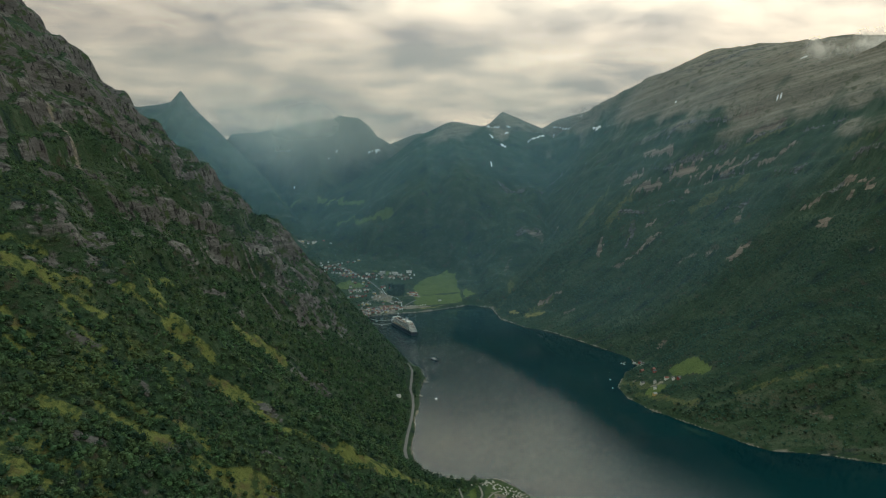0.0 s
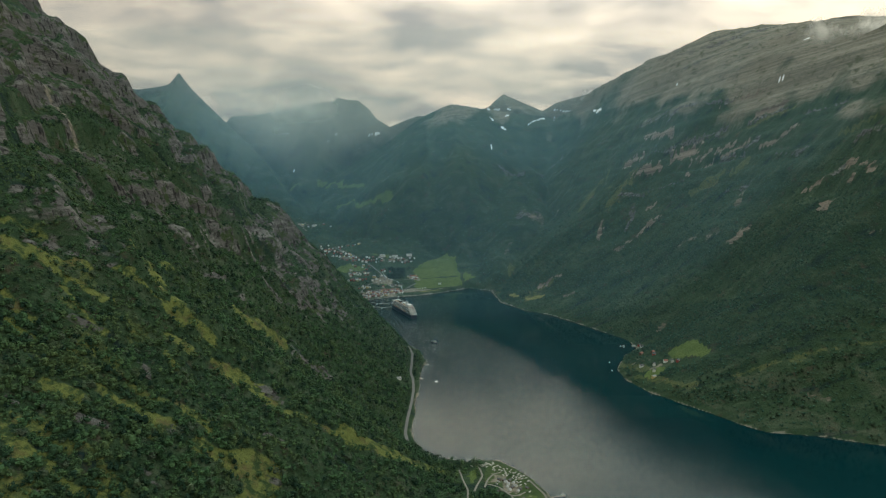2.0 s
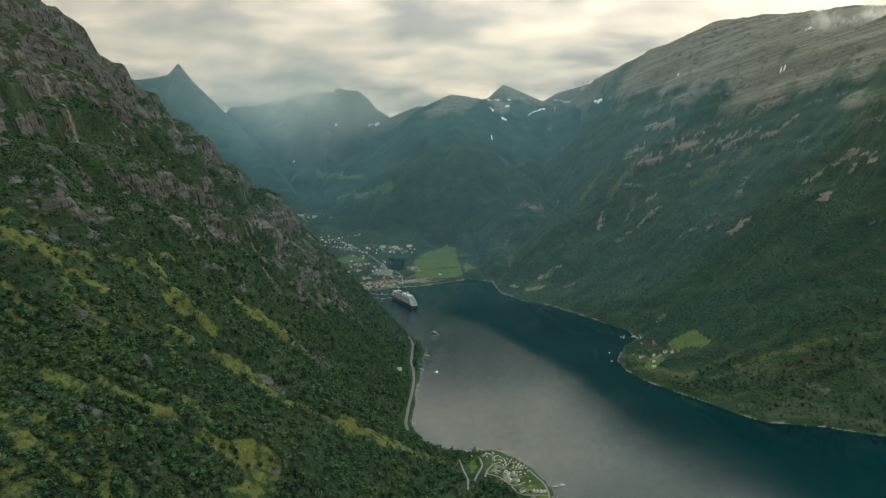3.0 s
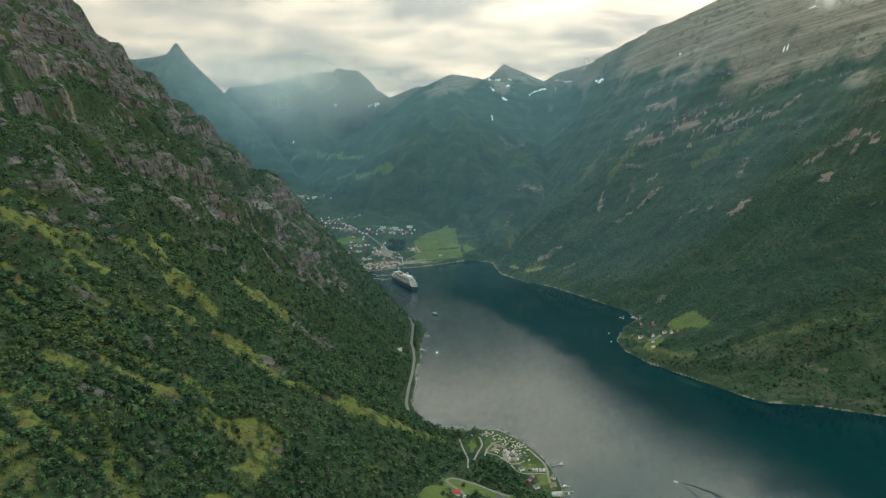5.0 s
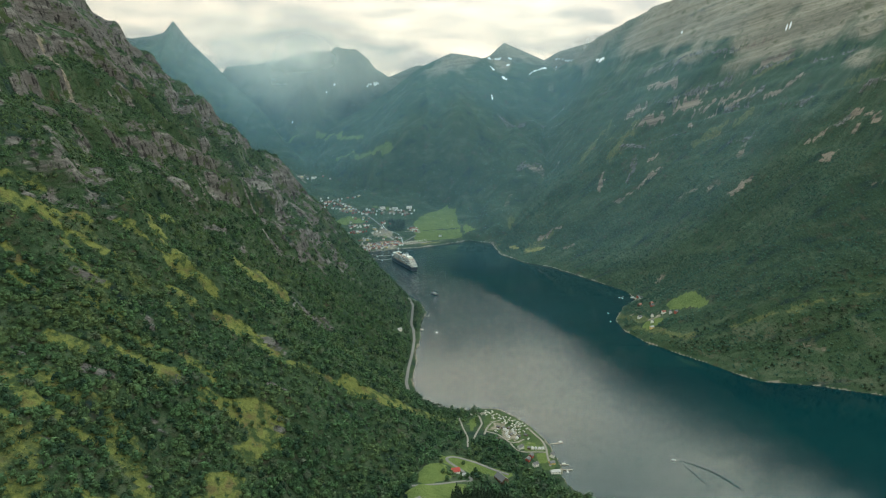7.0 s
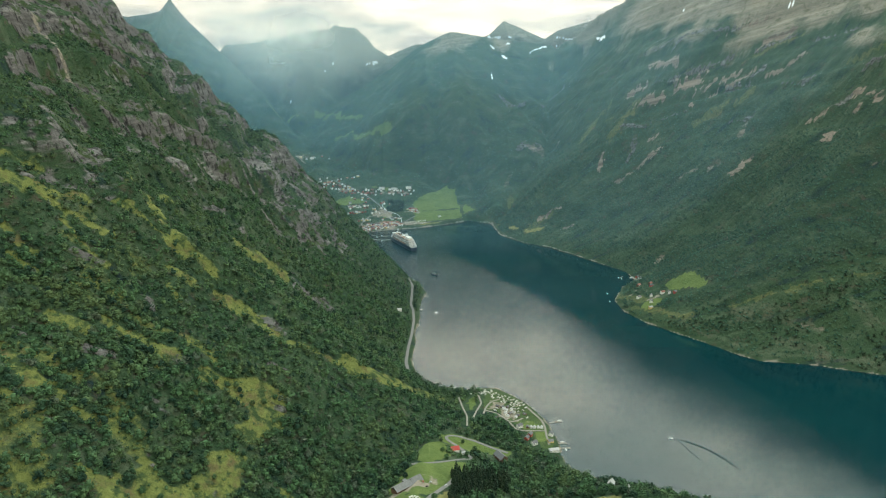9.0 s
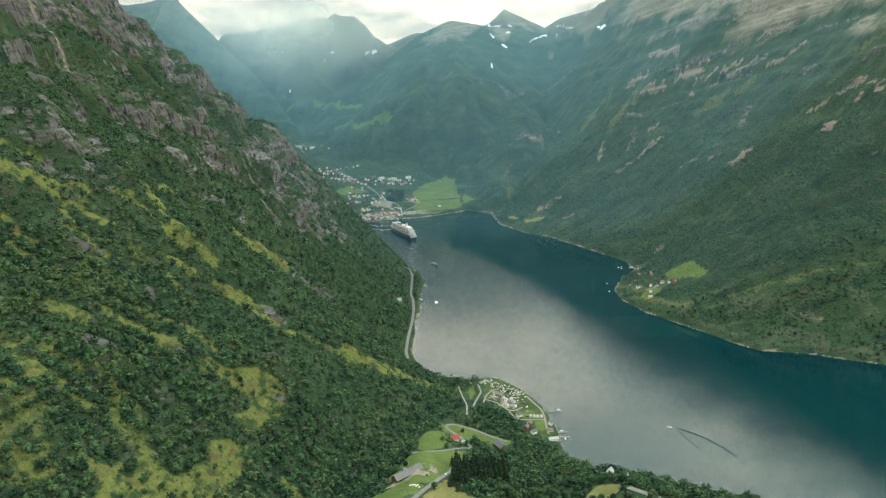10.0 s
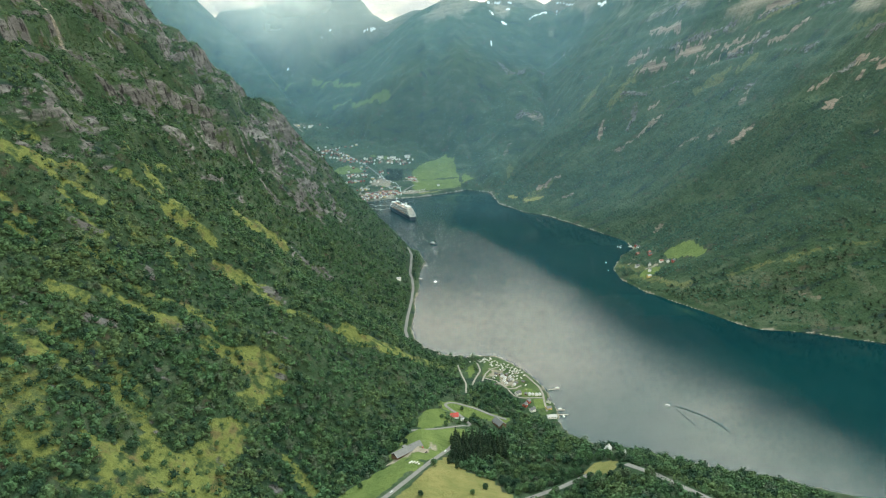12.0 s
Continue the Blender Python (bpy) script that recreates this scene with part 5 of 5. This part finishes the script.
def wake(label, line, wide, tall):
    """A low curling ridge of water left by a boat, fading out along its line."""
    bm = bmesh.new()
    rows = []
    for (x0, y0), (x1, y1) in zip(line, line[1:]):
        n = math.hypot(x1 - x0, y1 - y0)
        for k in range(8):
            x, y = x0 + (x1 - x0) * k / 8, y0 + (y1 - y0) * k / 8
            sx, sy = (y1 - y0) / n * wide, -(x1 - x0) / n * wide
            rows.append((x, y, sx, sy))
    total = len(rows)
    verts = []
    for i, (x, y, sx, sy) in enumerate(rows):
        f = min(1.0, 0.3 + 4 * i / total) * (1 - i / total) ** 0.7
        verts.append([bm.verts.new((x + sx * j * (0.3 + 0.7 * i / total), y + sy * j * (0.3 + 0.7 * i / total), z * f + 0.12)) for j, z in ((-2.2, 0), (-1.2, tall * 0.25), (-0.4, tall * 0.5), (0.4, tall * 0.8), (1.1, tall), (1.4, tall * 0.6), (1.8, 0.0))])
    for r0, r1 in zip(verts, verts[1:]):
        for k in range(6):
            bm.faces.new((r0[k], r1[k], r1[k + 1], r0[k + 1]))
    ob = part("boat_wake", bm, M_WATER, None, label)
    layer = ob.data.attributes.new("wind", "FLOAT", "POINT")
    layer.data.foreach_set("value", np.full(len(ob.data.vertices), 0.3 if tall > 0.2 else 0.8, np.float32))
    for p in ob.data.polygons:
        p.use_smooth = True
    return tagged(ob, category="wake", kind="stuff")


def motor_boat(label, name="motor_boat", group="small boats"):
    top = thing(name, label, "boat", group)
    part("hull", hull_mesh(8, 2.6, -0.4, 1.1, 0.35, 0.85), M_WHITE, top)
    c = part("cuddy", block(bmesh.new(), -0.6, 1.8, -0.95, 0.95, 1.0, 2.0, 0.2), M_WHITE, top)
    part("windscreen", block(bmesh.new(), 1.55, 1.9, -0.9, 0.9, 1.3, 1.9), M_GLASS, c)
    part("outboard_motor", block(bmesh.new(), -4.5, -3.9, -0.3, 0.3, 0.1, 1.4, 0.1), M_DARK, top)
    return top


SPEED = (440, 1160)
speedboat = motor_boat("small white speedboat under way on the fjord", "speedboat", "")
speedboat.matrix_basis = pose(*SPEED, 0, 0, 0, 155)
small = motor_boat("small white motor boat moored by the shore")
small.matrix_basis = pose(541, 2090, 0, 0, 0, 100)
for x, y, turn in ((528, 2004, 80), (634, 2262, 40), (626, 2276, 50), (228, 1148, 5), (230, 1120, 95), (-20, 1902, 30), (236, 1232, 10), (-270, 2868, 60), (-300, 2950, 20), (-280, 2975, 40)):
    copy_thing(small, pose(x, y, 0, 0, 0, turn))
jetty = pier("short stone and timber jetty below the shore road", -66, 2062, -46, 2064, 3.0)
pier("short stone and timber jetty below the shore road", -72, 1934, -60, 1926, 4.0)


# ---- river, grove and camper park in the village ----
def river_strip(line, half):
    bm = bmesh.new()
    rows = []
    for (x0, y0), (x1, y1) in zip(line, line[1:]):
        n = math.hypot(x1 - x0, y1 - y0)
        for k in range(6):
            x, y = x0 + (x1 - x0) * k / 6, y0 + (y1 - y0) * k / 6
            sx, sy = (y1 - y0) / n * half, -(x1 - x0) / n * half
            z = max(ground_at(x, y), ground_at(x + sx, y + sy), ground_at(x - sx, y - sy)) + 0.4
            rows.append([bm.verts.new((x + sx * j, y + sy * j, z - 0.3 * abs(j))) for j in (-1.3, -0.5, 0.5, 1.3)])
    for r0, r1 in zip(rows, rows[1:]):
        for k in range(3):
            bm.faces.new((r0[k], r1[k], r1[k + 1], r0[k + 1]))
    return tagged(part("river", bm, M_FOAM, None, "white rushing river through the village"), category="river", kind="structure")


M_FOAM = plain("white_water", (0.42, 0.47, 0.48), 0.3, var=0.5, scale=0.25)
river_strip([(-322, 3470), (-312, 3430), (-296, 3395), (-262, 3375), (-232, 3350), (-210, 3300), (-205, 3250), (-195, 3200), (-200, 3160)], 1.3)
for k in range(26):
    x, y = -185 + (k % 13) * 8.2, 3222 + (k // 13) * 13 + (k % 13) * 2.6
    copy_thing(van, stand(x, y, 110 + rnd.uniform(-8, 8)))
KEEP_CLEAR.extend([(-140, 3215, 50), (-180, 3200, 40), (-100, 3235, 40), (-285, 3140, 40), (-340, 3090, 40), (-240, 3170, 40), (-205, 3260, 14), (-250, 3350, 14), (-300, 3385, 16)])


# ---- single trees near the farm ----
def leaf_clumps(bm, spots, size, squash=0.8):
    for x, y, z, s in spots:
        m = Matrix.LocRotScale((x, y, z), Euler((rnd.uniform(0, 3), rnd.uniform(0, 3), rnd.uniform(0, 3))), (s * size, s * size, s * size * squash))
        made = bmesh.ops.create_icosphere(bm, subdivisions=1, radius=1.0, matrix=m)["verts"]
        for v in made:
            v.co += Vector((rnd.uniform(-1, 1), rnd.uniform(-1, 1), rnd.uniform(-1, 1))) * s * size * 0.28


def limb(bm, a, b, r0, r1):
    a, b = Vector(a), Vector(b)
    q = (b - a).to_track_quat("Z", "Y")
    bmesh.ops.create_cone(bm, cap_ends=True, segments=6, radius1=r0, radius2=r1, depth=(b - a).length, matrix=Matrix.LocRotScale((a + b) / 2, q, None))


def birch_tree(tall, wide, label, group="birches near the farm"):
    top = thing("birch_tree", label, "tree", group)
    bm = bmesh.new()
    limb(bm, (0, 0, -1), (0.1, 0, tall * 0.45), 0.24, 0.15)
    limb(bm, (0.1, 0, tall * 0.45), (0.0, 0.2, tall * 0.9), 0.15, 0.05)
    for k in range(6):
        a = k * 1.1
        limb(bm, (0.05, 0, tall * (0.25 + 0.08 * k)), (math.cos(a) * wide * 0.6, math.sin(a) * wide * 0.6, tall * (0.42 + 0.08 * k)), 0.09, 0.03)
    part("trunk", bm, M_BARK, top, "pale birch trunk with limbs")
    bm, spots = bmesh.new(), []
    for k in range(16):
        u = rnd.random()
        r = wide * math.sqrt(rnd.random()) * (0.55 + 0.9 * u * (1 - u) * 2) * 0.85
        a = rnd.uniform(0, 6.28)
        spots.append((math.cos(a) * r, math.sin(a) * r, tall * (0.2 + 0.76 * u), rnd.uniform(0.6, 1.15)))
    leaf_clumps(bm, spots, wide * 0.36)
    blades, _ = leaf_sprays(420, tall, wide * 0.95)
    squeeze = np.repeat(0.55 + 0.25 * rng.rand(420, 1), 3, 0)
    centre = np.repeat(blades.reshape(-1, 3, 3).mean(1), 3, 0)
    corners = [bm.verts.new(p) for p in centre + (blades - centre) * squeeze]
    for k in range(0, len(corners), 3):
        bm.faces.new(corners[k:k + 3])
    part("crown", bm, M_BIRCH, top, "uneven green crown of leaves")
    return top


def spruce_tree(tall, wide, label):
    top = thing("spruce_tree", label, "tree", "spruces by the road")
    bm = bmesh.new()
    limb(bm, (0, 0, -1), (0, 0, tall * 0.95), 0.28, 0.04)
    part("trunk", bm, M_BARK, top, "thin brown trunk")
    bm, spots = bmesh.new(), []
    for k in range(44):
        u = k / 44
        r = wide * (1 - u) ** 0.9 * rnd.uniform(0.45, 0.95)
        a = k * 2.4 + rnd.uniform(-0.3, 0.3)
        spots.append((math.cos(a) * r, math.sin(a) * r, tall * (0.1 + 0.87 * u), (1 - u) * 0.8 + 0.28))
    leaf_clumps(bm, spots, wide * 0.42, 0.55)
    part("crown", bm, M_FIR, top, "dark layered needle crown")
    return top


spruces = [spruce_tree(h, w, lab) for h, w, lab in ((24, 5.0, "tall dark green spruce by the road"), (19, 4.6, "dark green spruce with drooping boughs"), (28, 5.4, "very tall dark spruce above the field"))]
birches = [birch_tree(h, w, lab) for h, w, lab in ((10, 4.2, "green birch with a broad uneven crown"), (8, 3.8, "small round green birch on the slope"), (12, 4.6, "tall leafy green birch"), (7, 3.4, "young green birch at the field's edge"))]
for k, t in enumerate(spruces + birches):
    t.matrix_basis = stand(*((26, 912), (48, 946), (38, 930), (-66, 1000), (-82, 918), (-92, 985), (-4, 1080))[k], 40 * k)
fixed = []
for k in range(400):
    x, y = rnd.uniform(12, 110), rnd.uniform(866, 1010)
    if len(fixed) < 95 and abs((y - 905) - (x - 14) * 0.95) < 38 and all((x - p) ** 2 + (y - q) ** 2 > 24 for p, q in fixed):
        fixed.append((x, y))
        copy_thing(rnd.choice(spruces), stand(x, y, rnd.uniform(0, 360)) @ Matrix.Scale(rnd.uniform(0.75, 1.2), 4))
for x, y in ((10, 872), (22, 862), (-13, 846)):
    copy_thing(spruces[1] if x > 0 else birches[2], stand(x, y, x * 9))
for k, (x, y) in enumerate(((-354, 962), (-321, 966), (-327, 970), (-300, 962), (-286, 974), (-273, 992), (-367, 762), (-340, 766), (-387, 757), (-318, 822), (-307, 786), (-352, 738), (-334, 800), (-1, 1044), (6, 1018), (36, 1106), (58, 1094), (-60, 1028), (42, 1062), (52, 1072), (64, 1084), (30, 1046), (-82, 924), (-100, 870), (-130, 838), (-118, 812), (-60, 930), (-72, 950), (60, 800), (40, 770), (-30, 760), (75, 1060), (82, 1046), (110, 1062))):
    copy_thing(birches[(1, 1, 0, 3, 0, 3)[k % 6]], stand(x, y, 50 * k))
KEEP_CLEAR.extend((x, y, 5.5) for x, y in fixed)
near_trees = 0
for k in range(2600):
    x, y = rnd.uniform(85, 340), rnd.uniform(790, 935)
    if near_trees < 215 and x < 0.42 * y and all((x - p) ** 2 + (y - q) ** 2 > 52 for p, q in fixed):
        grow = float(growth(np.array([x]), np.array([y]))[0][0])
        if grow > 0.5:
            fixed.append((x, y))
            near_trees += 1
            copy_thing(rnd.choice(birches[:3]), stand(x, y, rnd.uniform(0, 360)) @ Matrix.Scale(rnd.uniform(0.8, 1.5), 4))
KEEP_CLEAR.extend([(55, 1285, 22), (62, 1255, 14), (50, 1220, 12)])

wake("dark curved wake behind the speedboat", [(452, 1158), (471, 1144), (495, 1121), (514, 1089), (526, 1054), (530, 1022)], 2.2, 0.7)
wake("faint second arm of the speedboat's wake", [(450, 1156), (459, 1121), (469, 1081), (476, 1043), (480, 1005)], 1.6, 0.3)
wake("faint wake behind the ferry", [(-22, 2306), (31, 2217), (85, 2115), (137, 1999)], 2.4, 0.12)

# ---- the woods on the slopes ----
near_models = [clump_tree(4, 9.5, 4.6, 46) for _ in range(6)]
mid_models = [clump_tree(2, 9.0, 4.8, 26) for _ in range(6)]
far_models = [clump_tree(1, 9.0, 5.6, 10) for _ in range(6)]
shrub_models = [clump_tree(1, 2.6, 2.4, 14) for _ in range(5)]


def plant(name, label, box, gap, models, material, size, extra=None):
    x, y = spread(*box, gap)
    p, z = growth(x, y)
    if extra is not None:
        p = p * extra(x, y, z)
    keep = rng.rand(len(x)) < p
    x, y, z = x[keep], y[keep], z[keep]
    s = size * (0.5 + 0.85 * rng.rand(len(x)) ** 1.3) * (1 - 0.3 * smooth(z, 300, 700))
    return woods(name, label, x, y, z - 0.6, s, models, material)


def hillside(x, y, z):
    singles = (x > 80) & (x < 345) & (y > 785) & (y < 940) & (x < 0.42 * y)
    return (np.abs(x) < 0.74 * y + 40) * (x < 0.9 * y) * ~singles


plant("hillside_woods", "dense green birch woods on the near slope", (-760, 560, 480, 1010), 8.2, near_models, M_BIRCH, 1.2, extra=hillside)
plant("slope_woods", "green birch woods on the slope above the campsite", (-860, 300, 1010, 1500), 9.0, mid_models, M_BIRCH, 1.2, extra=hillside)
plant("shore_woods", "dark green woods above the shore road", (-900, 0, 1500, 2250), 9.5, mid_models, M_BIRCH, 1.15)
plant("ledge_woods", "low green birches on the mountain ledges", (-1250, -560, 700, 2000), 8, shrub_models, M_BIRCH, 1.25, extra=lambda x, y, z: 0.75 * (x > -0.78 * y - 60) * (x < -760 + 200 * (y > 1500)))
plant("cliff_shrubs", "low green birch scrub on the benches between the cliffs", (-1050, -420, 1100, 2150), 6.2, shrub_models, M_BIRCH, 1.7,
      extra=lambda x, y, z: (x > -0.72 * y - 40) * smooth(z, 420, 520) * (0.25 + 0.75 * smooth(0.5 - on_grid(KINDS[0], x, y), 0, 0.3)))
plant("meadow_bushes", "scattered low green bushes in the sloping meadows", (-760, -120, 560, 1500), 6.2, shrub_models, M_BIRCH, 1.3,
      extra=lambda x, y, z: 0.2 + 1.6 * smooth(on_grid(KINDS[1], x, y), 0.3, 0.7))
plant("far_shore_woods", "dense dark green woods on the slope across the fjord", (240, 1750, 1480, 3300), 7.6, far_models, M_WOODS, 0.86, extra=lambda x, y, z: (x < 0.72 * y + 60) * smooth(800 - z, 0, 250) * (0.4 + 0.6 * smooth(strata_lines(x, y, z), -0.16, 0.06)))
plant("peninsula_pines", "scattered dark pines on the low ridge across the fjord", (620, 1330, 1430, 1800), 13.0, mid_models, M_FIR, 0.9, extra=lambda x, y, z: 0.1 + 0.8 * smooth(fbm(x, y, 110, 651, 3), -0.05, 0.2))
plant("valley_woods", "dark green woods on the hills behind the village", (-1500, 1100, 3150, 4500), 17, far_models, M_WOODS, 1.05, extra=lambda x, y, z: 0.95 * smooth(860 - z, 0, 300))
plant("harbour_grove", "dark green grove beside the village river", (-290, -205, 3385, 3500), 8.0, near_models, M_FIR, 1.3)
for spot in CAMP_CLEAR:
    KEEP_CLEAR.remove(spot)
KEEP_CLEAR.extend((x, y, 4.5) for x, y in taken)
plant("campsite_trees", "small green trees between the caravans", (60, 215, 1100, 1370), 8.0, shrub_models, M_BIRCH, 1.7, extra=lambda x, y, z: 0.75 + 0 * x)

# ---- tinted haze sheets and low cloud ----
def haze_cloud_material(name, color, density, size, low, high):
    """Sheets of haze and cloud: let most of the light through, scatter the rest; denser in drifts."""
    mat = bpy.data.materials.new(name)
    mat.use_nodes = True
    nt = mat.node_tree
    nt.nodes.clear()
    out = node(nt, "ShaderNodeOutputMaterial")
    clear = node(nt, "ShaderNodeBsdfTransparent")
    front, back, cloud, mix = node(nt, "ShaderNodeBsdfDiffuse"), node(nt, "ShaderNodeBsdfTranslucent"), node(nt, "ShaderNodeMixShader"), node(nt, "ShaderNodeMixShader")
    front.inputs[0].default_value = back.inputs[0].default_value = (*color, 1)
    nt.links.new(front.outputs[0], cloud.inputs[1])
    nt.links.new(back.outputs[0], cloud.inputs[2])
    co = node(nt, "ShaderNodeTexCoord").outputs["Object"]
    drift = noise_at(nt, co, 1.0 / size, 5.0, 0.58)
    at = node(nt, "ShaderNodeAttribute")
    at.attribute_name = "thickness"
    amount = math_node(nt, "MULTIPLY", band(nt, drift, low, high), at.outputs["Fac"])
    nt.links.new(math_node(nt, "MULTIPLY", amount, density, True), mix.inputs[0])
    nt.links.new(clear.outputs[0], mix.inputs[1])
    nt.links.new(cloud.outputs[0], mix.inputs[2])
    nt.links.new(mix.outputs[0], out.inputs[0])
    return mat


def haze_cloud_sheet(name, label, x0, x1, z0, z1, line, material, thick):
    """An upright sheet across the valley for haze and cloud; thick(x, y, z, ground) thins it out."""
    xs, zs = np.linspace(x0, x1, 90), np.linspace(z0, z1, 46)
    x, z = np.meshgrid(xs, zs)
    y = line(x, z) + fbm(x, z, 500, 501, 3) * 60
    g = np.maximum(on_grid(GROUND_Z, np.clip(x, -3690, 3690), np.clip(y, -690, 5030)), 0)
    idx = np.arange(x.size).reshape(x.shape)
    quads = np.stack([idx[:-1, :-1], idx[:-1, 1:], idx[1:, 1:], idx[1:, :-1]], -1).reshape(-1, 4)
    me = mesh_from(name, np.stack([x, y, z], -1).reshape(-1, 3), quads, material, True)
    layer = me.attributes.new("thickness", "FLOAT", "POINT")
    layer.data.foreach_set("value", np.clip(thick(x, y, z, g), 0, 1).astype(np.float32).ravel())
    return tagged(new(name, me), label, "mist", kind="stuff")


# Added tinted sheets stand in for aerial haze, along with the valley's mist.
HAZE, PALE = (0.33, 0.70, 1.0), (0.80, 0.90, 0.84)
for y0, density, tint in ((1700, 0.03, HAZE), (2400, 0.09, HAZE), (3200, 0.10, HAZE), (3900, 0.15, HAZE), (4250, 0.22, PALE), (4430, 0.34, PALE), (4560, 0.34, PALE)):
    haze_cloud_sheet("valley_mist", "thin tinted sheet standing in for haze and mist across the fjord valley", -0.8 * y0 - 100, 0.8 * y0 + 100, 30, 1500,
              lambda x, z, y0=y0: y0 + 0 * x, haze_cloud_material("mist", tint, density, 1400.0, 0.0, 0.7),
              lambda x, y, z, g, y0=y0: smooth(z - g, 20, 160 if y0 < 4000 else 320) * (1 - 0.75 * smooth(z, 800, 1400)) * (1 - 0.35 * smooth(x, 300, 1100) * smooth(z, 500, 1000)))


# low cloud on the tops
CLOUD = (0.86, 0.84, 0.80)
haze_cloud_sheet("peak_cloud", "pale cloud drifting round the far peaks", -2300, -100, 500, 1500, lambda x, z: 4520 + 0 * x, haze_cloud_material("peak_cloud", CLOUD, 0.9, 420.0, 0.3, 0.7),
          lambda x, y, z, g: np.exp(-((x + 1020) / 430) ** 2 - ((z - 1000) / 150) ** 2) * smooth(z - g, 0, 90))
haze_cloud_sheet("ridge_cloud", "torn pale cloud along the mountain crest", 1300, 2700, 1000, 1700, lambda x, z: 3100 - (x - 1300) * 0.25, haze_cloud_material("ridge_cloud", CLOUD, 1.0, 130.0, 0.40, 0.62),
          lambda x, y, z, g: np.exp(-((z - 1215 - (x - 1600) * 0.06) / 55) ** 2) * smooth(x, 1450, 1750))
haze_cloud_sheet("saddle_cloud", "small pale cloud on the far saddle", 700, 1300, 900, 1350, lambda x, z: 4600 + 0 * x, haze_cloud_material("saddle_cloud", CLOUD, 0.9, 110.0, 0.4, 0.62),
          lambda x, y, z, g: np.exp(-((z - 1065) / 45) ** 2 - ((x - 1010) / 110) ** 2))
